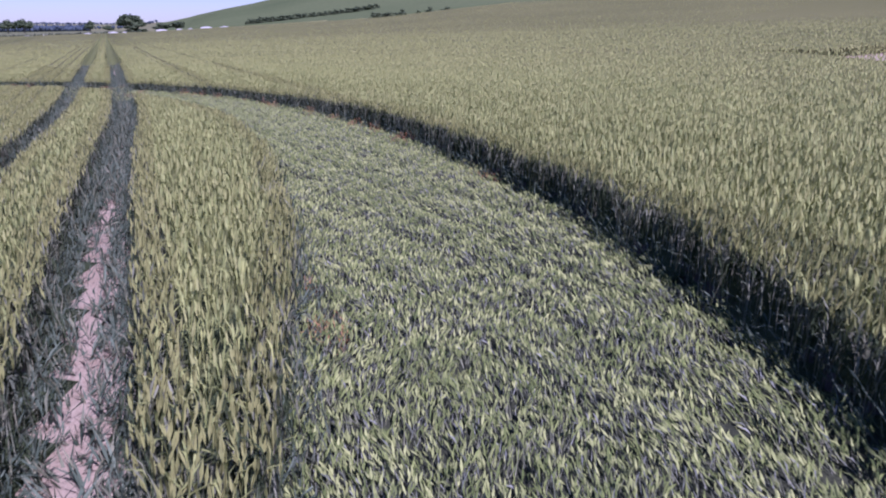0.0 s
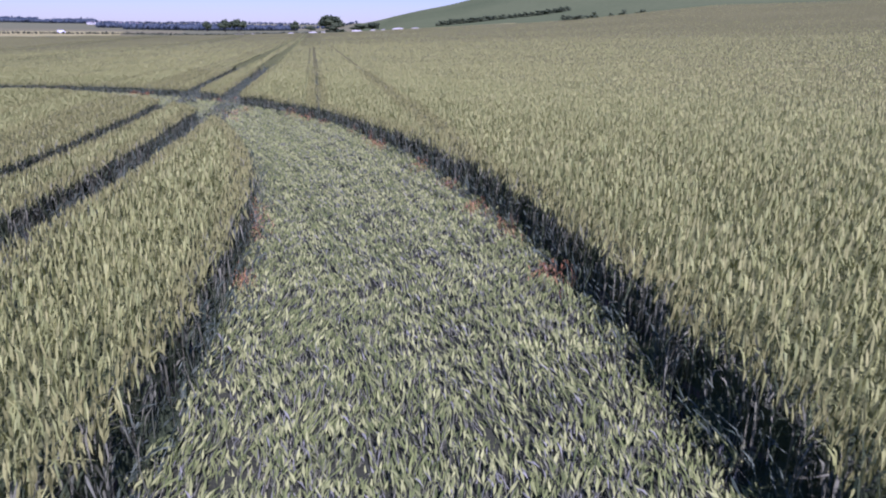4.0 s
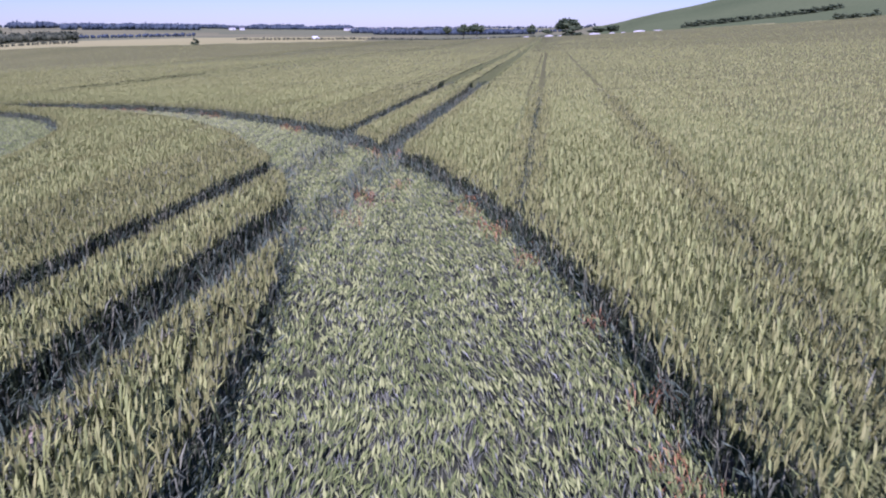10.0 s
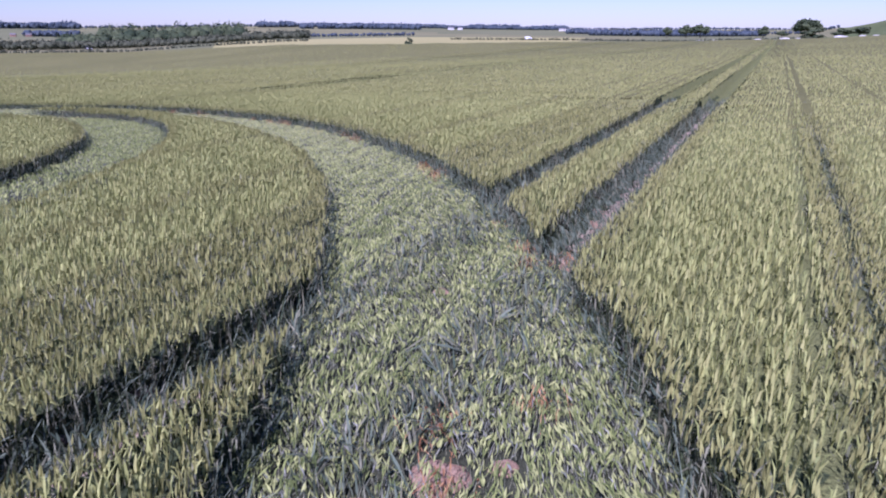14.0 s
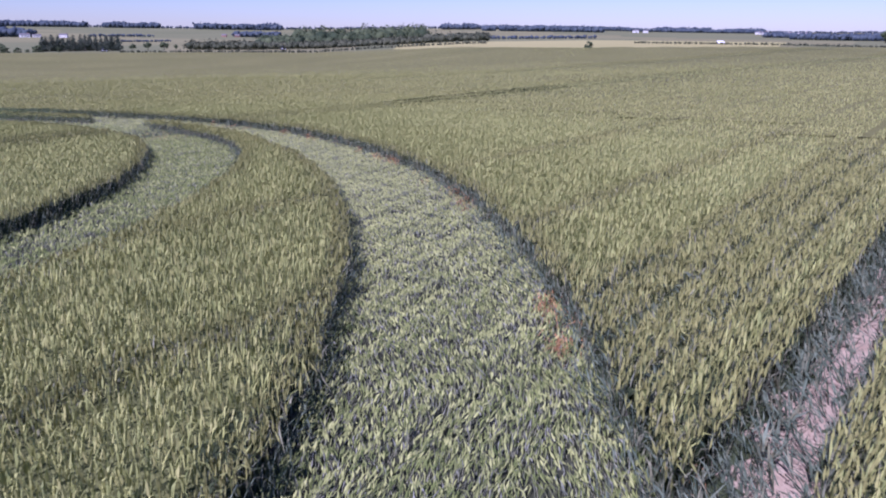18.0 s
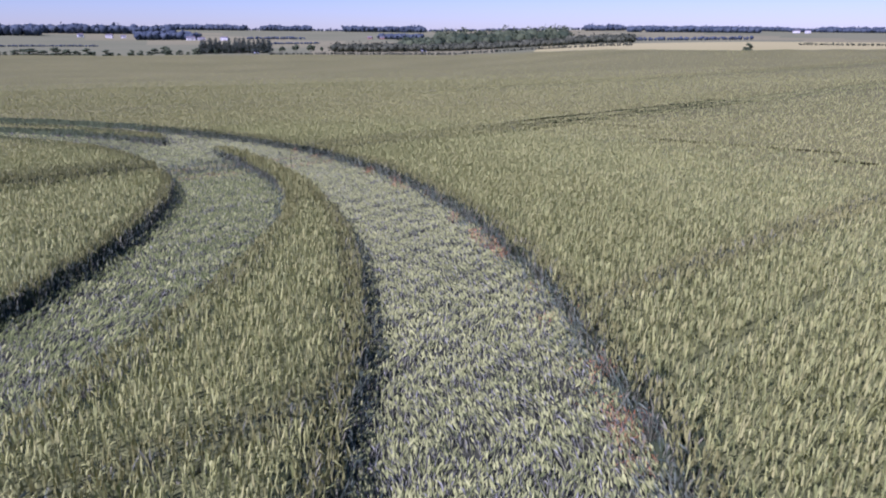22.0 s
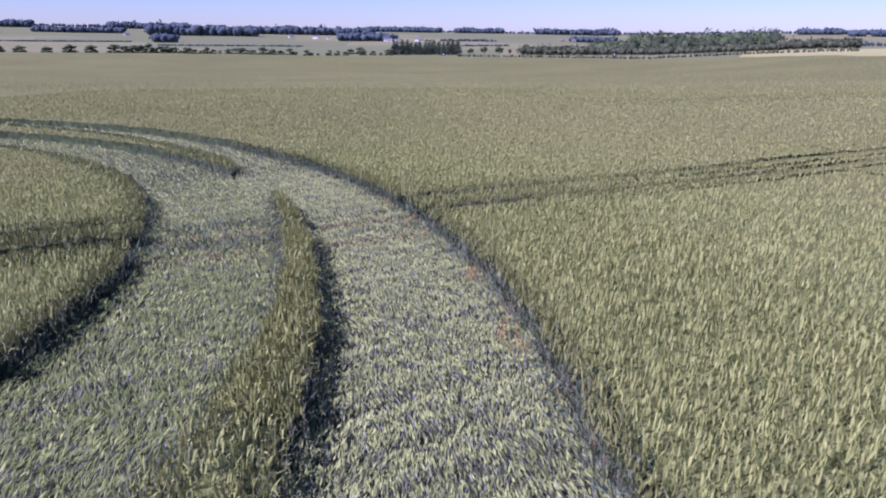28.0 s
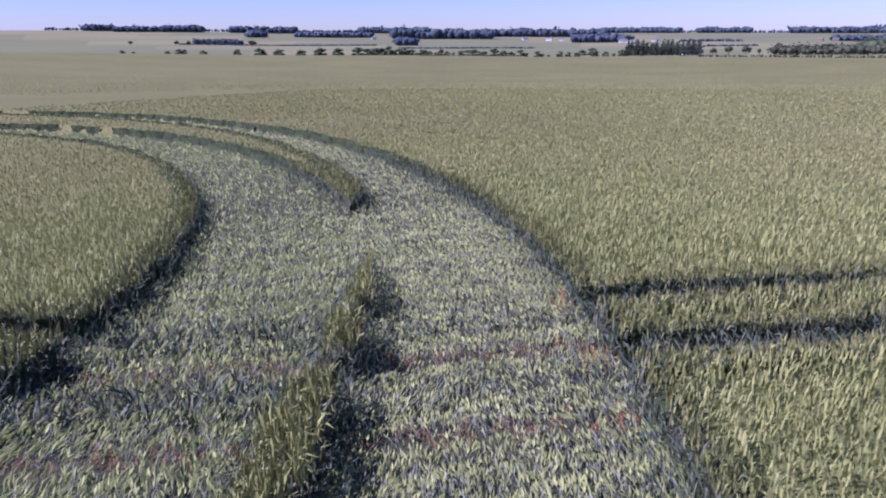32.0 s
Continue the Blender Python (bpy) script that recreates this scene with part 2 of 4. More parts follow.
def stand(x, y, gaps=True):
    """How deep a point lies inside standing crop (metres, negative: laid or bare) and in which block:
    0 outside the ring, 1 the band within it, 2 the core."""
    r, a = polar(x, y)
    a = np.where(a < -120, a + 360, a)
    rag = 0.07 * waves(x, y, 0.35) + 0.06 * waves(x, y, 1.1, 2.0)
    r = r + rag
    inner, band = table(INNER, a), table(BAND, a)
    gap = np.maximum(TIP_A - a, a - TIP_B) * radians(1) * 41
    deep = np.stack([r - table(OUTER, a), np.minimum(np.minimum(inner - r, r - band), gap), table(CORE, a) - r])
    block = np.argmax(deep, axis=0)
    deep = np.max(deep, axis=0)
    u = across(x, y)
    along = -x * TNY + y * TNX
    close = np.where(u < -20, 1 - 0.5 * smooth((along - 62) / 8), 1.0)
    if not gaps:
        close = np.where((close < 0.8) | (u < -50), -9.0, close)
    for c, h in zip(TRAMS, TRAM_HALF):
        deep = np.minimum(deep, np.abs(u - c) + 0.6 * rag - h * close)
    if not gaps:
        return deep, block
    for c, h in ((2.65, 0.10), (-3.92, 0.09), (-4.64, 0.10), (-5.36, 0.08), (-8.0, 0.06), (-12.65, 0.08), (5.3, 0.05)):
        deep = np.minimum(deep, np.abs(u - c + 0.04 * waves(x, y, 0.9)) - h * (0.8 + 0.7 * waves(x, y, 2.7, c)))
    return deep, block


def from_path(x, y):
    """Distance on plan from the middle line of the ring between its first and its last seen stretch."""
    r, a = polar(x, y)
    a = np.where(a < -120, a + 360, a)
    over = np.maximum(np.maximum(3 - a, a - 106), 0) * radians(1) * 43
    return np.hypot(r - 43.0, over)


# the part of the field that the flight looks over: its near limit for each x
SEEN = ((-150, -95), (-90, -18), (-70, 11), (-60, 25), (-50, 32.3), (-30, 31.8), (-22, 25), (-13, 12), (-5.5, 1.0), (200, 1.0))


def overlooked(x, y):
    return (y > table(SEEN, x)) & (x < 4 + 0.68 * y)


# ---------------------------------------------------------------- mesh helpers
def mesh_from(name, verts, faces, mats, index=None, smooth_shade=False):
    """One mesh from arrays; faces all triangles or all quads."""
    me = bpy.data.meshes.new(name)
    verts, faces = np.asarray(verts, np.float32), np.asarray(faces, np.int32)
    k = faces.shape[1]
    me.vertices.add(len(verts))
    me.vertices.foreach_set("co", verts.ravel())
    me.loops.add(faces.size)
    me.loops.foreach_set("vertex_index", faces.ravel())
    me.polygons.add(len(faces))
    me.polygons.foreach_set("loop_start", np.arange(0, faces.size, k, dtype=np.int32))
    for m in mats:
        me.materials.append(m)
    if index is not None:
        me.polygons.foreach_set("material_index", np.asarray(index, np.int32))
    if smooth_shade:
        me.polygons.foreach_set("use_smooth", np.ones(len(faces), bool))
    me.update(calc_edges=True)
    return me


def strip_sheet(name, xs, ys, zs, mats, index=None, smooth_shade=True):
    """A sheet over a grid of points (arrays of one shape)."""
    n, m = xs.shape
    verts = np.stack([xs, ys, zs], -1).reshape(-1, 3)
    i = np.arange(n * m).reshape(n, m)
    faces = np.stack([i[:-1, :-1], i[1:, :-1], i[1:, 1:], i[:-1, 1:]], -1).reshape(-1, 4)
    return mesh_from(name, verts, faces, mats, index, smooth_shade)


rng = np.random.default_rng(7)


class Plant:
    """A small template: vertices, triangles, a material slot for each triangle. x is its lean, z up; the top is at z = 1 before growth."""

    def __init__(self):
        self.v, self.f, self.m = [], [], []

    def ear(self, a, b, r, slot):
        """An ear as two crossed lozenges."""
        o = len(self.v)
        a, b = np.array(a, float), np.array(b, float)
        mid = a + 0.45 * (b - a)
        ax = (b - a) / np.linalg.norm(b - a)
        s = np.cross(ax, (0.3, 0.9, 0.2))
        s /= np.linalg.norm(s)
        t = np.cross(ax, s)
        self.v += [a, b, mid + r * s, mid - r * s, mid + r * t, mid - r * t]
        self.f += [(o, o + 2, o + 1), (o, o + 1, o + 3), (o, o + 4, o + 1), (o, o + 1, o + 5)]
        self.m += [slot] * 4

    def husk(self, a, b, r, slot, roll=0.0):
        """A lying ear: a ridged lozenge."""
        o = len(self.v)
        a, b = np.array(a, float), np.array(b, float)
        mid = a + 0.42 * (b - a)
        s = np.array((0, math.cos(roll), math.sin(roll)))
        up = np.array((0, -math.sin(roll), math.cos(roll)))
        self.v += [a, b, mid + r * s - 0.3 * r * up, mid - r * s - 0.3 * r * up, mid + r * 0.75 * up]
        self.f += [(o, o + 4, o + 2), (o + 2, o + 4, o + 1), (o, o + 3, o + 4), (o + 3, o + 1, o + 4)]
        self.m += [slot] * 4

    def long_ear(self, a, b, r, slot):
        """An ear with parallel flanks."""
        o = len(self.v)
        a, b = np.array(a, float), np.array(b, float)
        w = np.array((0, r, 0))
        p, q = a + 0.2 * (b - a), a + 0.72 * (b - a)
        self.v += [a, p - w, p + w, q - w * 0.85, q + w * 0.85, b]
        self.f += [(o, o + 2, o + 1), (o + 1, o + 2, o + 4), (o + 1, o + 4, o + 3), (o + 3, o + 4, o + 5)]
        self.m += [slot] * 4

    def flat_ear(self, a, b, r, slot):
        """An ear seen from afar: one lozenge."""
        o = len(self.v)
        a, b = np.array(a, float), np.array(b, float)
        mid = a + 0.45 * (b - a)
        self.v += [a, b, mid + np.array((0, r, 0)), mid - np.array((0, r, 0))]
        self.f += [(o, o + 2, o + 1), (o, o + 1, o + 3)]
        self.m += [slot] * 2

    def blade(self, pts, w, slot, side=(0, 1, 0)):
        """A tapering ribbon through three points."""
        o, side = len(self.v), np.array(side, float)
        p = [np.array(q, float) for q in pts]
        self.v += [p[0], p[1] - side * w * 0.5, p[1] + side * w * 0.5, p[2]]
        self.f += [(o, o + 2, o + 1), (o + 1, o + 2, o + 3)]
        self.m += [slot] * 2

    def stalk(self, a, b, w, slot, side=(0, 1, 0)):
        """A thin stalk, wider at its foot."""
        o, side = len(self.v), np.array(side, float)
        self.v += [np.array(a, float) - side * w * 0.5, np.array(a, float) + side * w * 0.5, np.array(b, float)]
        self.f.append((o, o + 1, o + 2))
        self.m.append(slot)

    def arrays(self):
        return np.array(self.v), np.array(self.f), np.array(self.m)


def standing_plant(seed, full, ear_len=0.135, ear_r=0.0098, dark_from=2):
    g = random.Random(seed)
    p = Plant()
    lean = g.uniform(0.0, 0.03)
    if full:
        p.ear((lean * 0.6, 0, -ear_len), (lean + g.uniform(0, 0.02), 0, 0), ear_r * 1.1, 0)
    else:
        p.long_ear((lean * 0.6, 0, -0.12), (lean + g.uniform(0, 0.03), 0, 0), ear_r * 0.9, 1 if seed % 4 == 2 else 0)
    if full:
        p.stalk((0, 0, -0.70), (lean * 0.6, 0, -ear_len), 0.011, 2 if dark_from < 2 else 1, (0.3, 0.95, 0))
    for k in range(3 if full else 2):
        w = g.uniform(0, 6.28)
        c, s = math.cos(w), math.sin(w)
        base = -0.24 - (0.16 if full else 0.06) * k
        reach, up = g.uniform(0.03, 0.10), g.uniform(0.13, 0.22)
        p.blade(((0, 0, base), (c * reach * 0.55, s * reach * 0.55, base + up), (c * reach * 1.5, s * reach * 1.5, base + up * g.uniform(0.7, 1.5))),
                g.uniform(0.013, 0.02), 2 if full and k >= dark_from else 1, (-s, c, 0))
    return p.arrays()


def coarse_plant(seed, size, leaf=True):
    g = random.Random(seed)
    p = Plant()
    p.flat_ear((0, 0, -0.1 * size ** 0.5), (0.025, 0, 0), 0.0105 * size, 1 if seed % 5 in (1, 3) else 0)
    w = g.uniform(0, 6.28)
    c, s = math.cos(w), math.sin(w)
    if leaf:
        p.blade(((0, 0, -0.36), (c * 0.05, s * 0.05, -0.18), (c * 0.12, s * 0.12, -0.08)), 0.014 * size, 1, (-s, c, 0))
    return p.arrays()


def weed_plant(seed):
    g = random.Random(seed)
    p = Plant()
    for k in range(5):
        w = g.uniform(0, 6.28)
        c, s, r = math.cos(w), math.sin(w), g.uniform(0.05, 0.16)
        p.blade(((0, 0, -0.35), (c * r * 0.5, s * r * 0.5, -0.16), (c * r * 1.4, s * r * 1.4, g.uniform(-0.12, 0.03))), g.uniform(0.016, 0.026), k % 2, (-s, c, 0))
    return p.arrays()


def laid_plant(seed, leafy=False):
    """A stalk lying along +x, its ear ahead; a leafy one shows its blades instead."""
    g = random.Random(seed)
    p = Plant()
    e = g.uniform(0.0, 0.05)
    if leafy:
        p.blade(((-0.08, 0, 0.0), (0.03, g.uniform(-0.02, 0.02), 0.04), (0.12, g.uniform(-0.05, 0.05), 0.01 + e)), g.uniform(0.016, 0.024), 1, (0, 0.9, g.uniform(-0.6, 0.6)))
    else:
        p.husk((0.0, 0, 0.02), (0.115, g.uniform(-0.02, 0.02), 0.025 + e), 0.0145, 0, g.uniform(-0.7, 0.7))
    p.stalk((-0.2, 0, -0.05), (0.0, 0, 0.02), 0.011, 3 if seed % 4 == 1 else 2)
    b = g.uniform(-0.2, 0.0)
    w = g.uniform(-0.6, 0.6)
    if seed % 3 == 0:
        return p.arrays()
    p.blade(((b, 0, 0.0), (b + 0.06, w * 0.06, 0.03 + g.uniform(0, 0.03)), (b + 0.13, w * 0.16, 0.02 + g.uniform(0, 0.03))), g.uniform(0.014, 0.022), 3 if seed % 4 == 0 else 1,
            (0.15 * w, 0.95, g.uniform(-0.5, 0.5)))
    return p.arrays()


def scatter(parts, templates, x, y, z, yaw, grow, tilt=None):
    """Adds copies of the templates at the given places to parts: (verts, tris, slots)."""
    pick = rng.integers(0, len(templates), len(x))
    for i, (tv, tf, tm) in enumerate(templates):
        k = np.nonzero(pick == i)[0]
        if not len(k):
            continue
        c, s, g = np.cos(yaw[k])[:, None], np.sin(yaw[k])[:, None], grow[k][:, None]
        vx, vy, vz = tv[None, :, 0] * g, tv[None, :, 1] * g, tv[None, :, 2] * g
        if tilt is not None:
            ct, st = np.cos(tilt[k])[:, None], np.sin(tilt[k])[:, None]
            vx, vz = vx * ct - vz * st, vx * st + vz * ct
        v = np.stack([x[k][:, None] + vx * c - vy * s, y[k][:, None] + vx * s + vy * c, z[k][:, None] + vz], -1)
        off = (np.arange(len(k)) * len(tv))[:, None, None]
        parts.append((v.reshape(-1, 3), (tf[None] + off).reshape(-1, 3), np.tile(tm, len(k))))


def joined(parts):
    vs, fs, ms, o = [], [], [], 0
    for v, f, m in parts:
        vs.append(v)
        fs.append(f + o)
        ms.append(m)
        o += len(v)
    return np.concatenate(vs), np.concatenate(fs), np.concatenate(ms)


def spots(x0, x1, y0, y1, density):
    """Points spread evenly but unevenly enough over a rectangle."""
    s = 1 / math.sqrt(density)
    nx, ny = int((x1 - x0) / s), int((y1 - y0) / s)
    gx, gy = np.meshgrid(np.arange(nx), np.arange(ny))
    x = x0 + (gx.ravel() + rng.random(nx * ny)) * s
    y = y0 + (gy.ravel() + rng.random(nx * ny)) * s
    return x, y


# ---------------------------------------------------------------- ground
rr = np.concatenate([np.linspace(0, 90, 46), np.geomspace(93, 4600, 110)])
aa = np.radians(np.linspace(0, 360, 361))
RR, AA = np.meshgrid(rr, aa, indexing="ij")
gx, gy = EYE[0] - RR * np.sin(AA), EYE[1] + RR * np.cos(AA)
gz = ground(gx, gy)
PASTURE = material("pasture_grass", (0.165, 0.16, 0.082), (0.25, 0.235, 0.125), 0.9, 0.004, 0.6, 0.0, patch=0.6, spec=0.0)
DOWN = material("chalk_downland_turf", (0.085, 0.11, 0.048), (0.16, 0.18, 0.08), 0.9, 0.006, 0.3, 0.0, patch=0.6, spec=0.0)
STRAW = material("ripe_barley_field", (0.29, 0.265, 0.11), (0.39, 0.355, 0.16), 0.9, 0.006, 0.6, 0.0, patch=0.5, spec=0.0)
BEANS = material("green_arable_field", (0.135, 0.145, 0.075), (0.20, 0.20, 0.11), 0.9, 0.005, 0.5, 0.0, patch=0.5, spec=0.0)
fr, fa = 0.5 * (rr[:-1] + rr[1:])[:, None] * np.ones((1, 360)), np.linspace(0.5, 359.5, 360)[None] * np.ones((len(rr) - 1, 1))
fa = np.where(fa > 180, fa - 360, fa)
past = fr > table(EDGE, fa) + 4
cell = (np.floor(fa / 7.0 + np.floor(fr / 420.0) * 0.37) * 7 + np.floor(fr / 330.0) * 13).astype(int) % 5
gi = np.where(past, np.choose(cell, [1, 4, 4, 1, 4]), 0)
gi = np.where(past & (fa < 20.5), 2, gi)
gi = np.where(past & (fa < 17) & (fa > -6) & (fr < table(EDGE, fa) + 48), 3, gi)
gi = np.where(past & (fa > 36) & (fa < 64) & (fr < 520), 3, gi)
tagged(new("ground", strip_sheet("ground", gx, gy, gz, [SOIL, PASTURE, DOWN, STRAW, BEANS], gi.ravel())),
       "gently falling farmland, soil under crop, pasture and stubble beyond", "ground", kind="structure")

# ---------------------------------------------------------------- the standing wheat
BLOCKS = ("wheat_field", "wheat_band", "wheat_core")
LABELS = ("tall green-gold wheat standing outside the laid ring", "band of standing wheat inside the laid ring, narrowing to points",
          "standing wheat at the heart of the laid pattern")
crop_parts = {0: [], 1: [], 2: []}
NEAR_T = [standing_plant(i, False) for i in range(7)]
# lower blades at edges, all blades in WALL_T, are darkened: shade in the colour
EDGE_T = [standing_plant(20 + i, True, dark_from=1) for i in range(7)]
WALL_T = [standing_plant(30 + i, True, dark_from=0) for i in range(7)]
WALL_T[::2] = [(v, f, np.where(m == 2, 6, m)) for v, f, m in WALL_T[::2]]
BANDS = ((0, 5.8, 172, NEAR_T, 1.0), (5.8, 11.0, 130, [coarse_plant(40 + i, 1.1) for i in range(6)], 1.25),
         (11.0, 22.0, 70, [coarse_plant(60 + i, 1.3, i % 3 == 0) for i in range(6)], 1.4), (22.0, 42.0, 28, [coarse_plant(70 + i, 1.8, False) for i in range(5)], 1.5),
         (42.0, 80.0, 9, [coarse_plant(80 + i, 2.8, False) for i in range(5)], 1.6))


def crop_height(x, y):
    r, a = polar(x, y)
    a = np.where(a < -120, a + 360, a)
    near = smooth((26 - from_path(x, y)) / 14)
    return CROP + (table(TALL, a) - CROP) * near + 0.035 * waves(x, y, 2.3) + 0.03 * waves(x, y, 0.6, 1.0)


for lo, hi, dens, temps, grow in BANDS:
    x, y = spots(-150, 60, 1.0, 130, dens)
    if hi < 23:      # drilled rows
        u, v = x * TNX + y * TNY, -x * TNY + y * TNX
        u = np.round(u / 0.125) * 0.125 + rng.normal(0, 0.026, len(u))
        x, y = u * TNX - v * TNY, u * TNY + v * TNX
    d = from_path(x, y)
    d = np.maximum(d + np.clip(rng.normal(0, 1, len(d)), -2, 2) * 0.09 * d, 0)
    ok = (d >= lo) & (d < hi) & overlooked(x, y)
    x, y = x[ok], y[ok]
    deep, block = stand(x, y)
    u = across(x, y)
    thin = np.min(np.abs(u[:, None] - np.array(DRILL_GAPS)[None]), axis=1) + 0.05 * waves(x, y, 0.8)
    ok = (deep > (0 if lo < 10 else 0.07)) & ((thin > 0.08) | (rng.random(len(x)) < 0.22)) & (waves(x, y, 0.9, 4.0) + 0.4 * waves(x, y, 3.3, 1) > -0.98)
    x, y, deep, block = x[ok], y[ok], deep[ok], block[ok]
    z = ground(x, y) + crop_height(x, y) + rng.normal(0, 0.035, len(x)) - 0.02 * np.exp(-deep / 0.15)
    yaw = rng.normal(0.6, 1.1, len(x))
    size = rng.uniform(0.85, 1.15, len(x)) * (1 if grow < 1.1 else 1.05)
    tilt = -np.abs(rng.normal(0.0, 0.09, len(x)))
    for b in range(3):
        k = (block == b) & ((deep > 0.3) | (lo > 10))
        scatter(crop_parts[b], temps, x[k], y[k], z[k], yaw[k], size[k], tilt[k])
        k = (block == b) & (deep <= 0.3) & (lo <= 10)
        scatter(crop_parts[b], EDGE_T, x[k], y[k], z[k], yaw[k], size[k], tilt[k])
# thicker stalks along the cut faces
x, y = spots(-110, 12, 1.0, 60, 125)
deep, block = stand(x, y)
ok = (deep > -0.06) & (deep < 0.22) & (from_path(x, y) < 15) & overlooked(x, y)
x, y, block = x[ok], y[ok], block[ok]
z = ground(x, y) + crop_height(x, y) - np.abs(rng.normal(0.0, 0.05, len(x)))
r, a = polar(x, y)
# sunward side of the band keeps lighter blades; elsewhere shade is in their colour
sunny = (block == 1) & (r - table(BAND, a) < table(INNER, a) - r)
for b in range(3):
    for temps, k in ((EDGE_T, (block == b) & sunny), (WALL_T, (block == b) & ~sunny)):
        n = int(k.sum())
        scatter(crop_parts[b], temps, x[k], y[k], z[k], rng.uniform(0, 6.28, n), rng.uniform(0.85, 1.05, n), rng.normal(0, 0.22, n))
# the narrow end of the band grows tall and thick
x, y = spots(-60, -38, 38, 44, 230)
deep, block = stand(x, y)
a = polar(x, y)[1]
ok = (deep > 0.02) & (block == 1) & (a > 90) & (a < 111) & (deep < 0.7)
x, y = x[ok], y[ok]
n = len(x)
scatter(crop_parts[1], EDGE_T, x, y, ground(x, y) + crop_height(x, y) + rng.normal(0.04, 0.06, n), rng.uniform(0, 6.28, n), rng.uniform(1.0, 1.25, n), rng.normal(0, 0.1, n))


def fill_sheet(x0, x1, y0, y1, step):
    """The dense lower growth that closes the crop below its ears, as one lumpy sheet."""
    nx, ny = int((x1 - x0) / step) + 1, int((y1 - y0) / step) + 1
    X, Y = np.meshgrid(np.linspace(x0, x1, nx), np.linspace(y0, y1, ny), indexing="ij")
    deep, block = stand(X, Y, False)
    far = smooth((from_path(X, Y) - 8) / 14)
    top = crop_height(X, Y) * (0.58 + 0.2 * far) * smooth((deep - 0.05) / 0.2)
    rim = smooth(np.minimum.reduce([X - x0, x1 - X, y1 - Y]) / 3.0 + (Y < y0))
    Z = ground(X, Y) + top * (0.6 + 0.4 * rim) + 0.03 * waves(X, Y, 0.21) * (deep > 0.2)
    i = np.arange(nx * ny).reshape(nx, ny)
    f = np.stack([i[:-1, :-1], i[1:, :-1], i[1:, 1:], i[:-1, 1:]], -1)
    dc = np.maximum.reduce([deep[:-1, :-1], deep[1:, :-1], deep[1:, 1:], deep[:-1, 1:]])
    db = block[:-1, :-1]
    dc = np.where(overlooked(X, Y)[:-1, :-1], dc, -1.0)
    rim = np.minimum.reduce([deep[:-1, :-1], deep[1:, :-1], deep[1:, 1:], deep[:-1, 1:]]) < 0.26
    return np.stack([X, Y, Z], -1).reshape(-1, 3), f, dc, db, from_path(X, Y)[:-1, :-1], rim


for x0, x1, y0, y1, step in ((-117, 19, 1, 66, 0.34),):
    fv, ff, dc, db, dp, edge = fill_sheet(x0, x1, y0, y1, step)
    for b in range(3):
        f = ff[(dc > 0.12) & (db == b)]
        tri = np.concatenate([f[:, [0, 1, 2]], f[:, [0, 2, 3]]])
        used, inv = np.unique(tri, return_inverse=True)
        pick_far = dp[(dc > 0.12) & (db == b)]
        far = np.tile(rng.random(len(pick_far)) < smooth((pick_far - 5) / 12), 2)
        # sheet faces along the edges take the flank colour, darkened as if shaded
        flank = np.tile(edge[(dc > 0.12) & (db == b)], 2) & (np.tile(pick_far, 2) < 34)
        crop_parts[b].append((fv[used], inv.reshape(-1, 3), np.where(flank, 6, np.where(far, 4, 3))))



def cut_face(x, y, nx, ny):
    """The close-set feet of the stalks along a cut edge, as an upright lumpy face whose dark colours hold the shade
    between them.
    """
    n, rows = len(x), 6
    hs = np.linspace(0.0, 1.0, rows)
    g = np.random.default_rng(n)
    off = g.normal(0, 0.035, (n, rows)) + 0.03 * np.linspace(0, 1, rows)[None]
    a = polar(x, y)[1]
    r = np.hypot(x - CX, y - CY)
    tip = (a > 86) & (a < 112) & (r > 39.5) & (r < 42)
    top = crop_height(x, y) * np.where(tip, 0.5, 0.66 + 0.22 * smooth((from_path(x, y) - 6) / 12))
    px, py = x[:, None] + nx[:, None] * off, y[:, None] + ny[:, None] * off
    pz = ground(x, y)[:, None] + top[:, None] * hs[None] + g.normal(0, 0.025, (n, rows)) * (hs > 0)
    deep, block = stand(x, y)
    i = np.arange(n * rows).reshape(n, rows)
    ok = (deep[:-1] > 0.0) & (deep[1:] > 0.0) & overlooked(x[:-1], y[:-1]) & (from_path(x[:-1], y[:-1]) < 60)
    v = np.stack([px, py, pz], -1).reshape(-1, 3)
    for b in range(3):
        k = np.nonzero(ok & (block[:-1] == b))[0]
        if len(k):
            q = np.stack([i[k, :-1], i[k + 1, :-1], i[k + 1, 1:], i[k, 1:]], -1).reshape(-1, 4)
            tri = np.concatenate([q[:, [0, 1, 2]], q[:, [0, 2, 3]]])
            used, inv = np.unique(tri, return_inverse=True)
            # stalk feet below, flank leaves above, both darkened with painted shade
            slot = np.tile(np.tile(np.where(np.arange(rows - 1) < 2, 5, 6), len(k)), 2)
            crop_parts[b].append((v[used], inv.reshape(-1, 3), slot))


ang = np.arange(-4, 175, 0.14)
for edge, side in ((OUTER, 1), (INNER, -1), (BAND, 1), (CORE, -1)):
    w = np.radians(ang)
    rad = table(edge, ang)
    x, y = CX + rad * np.cos(w), CY + rad * np.sin(w)
    rag = 0.07 * waves(x, y, 0.35) + 0.06 * waves(x, y, 1.1, 2.0)
    rad = rad - rag + side * 0.11
    if edge is BAND:      # the sunny side of the band gets no face, since its dark colour stands for shade
        w, rad = w[ang > 114], rad[ang > 114]
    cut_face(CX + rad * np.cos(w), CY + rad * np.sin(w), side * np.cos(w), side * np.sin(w))
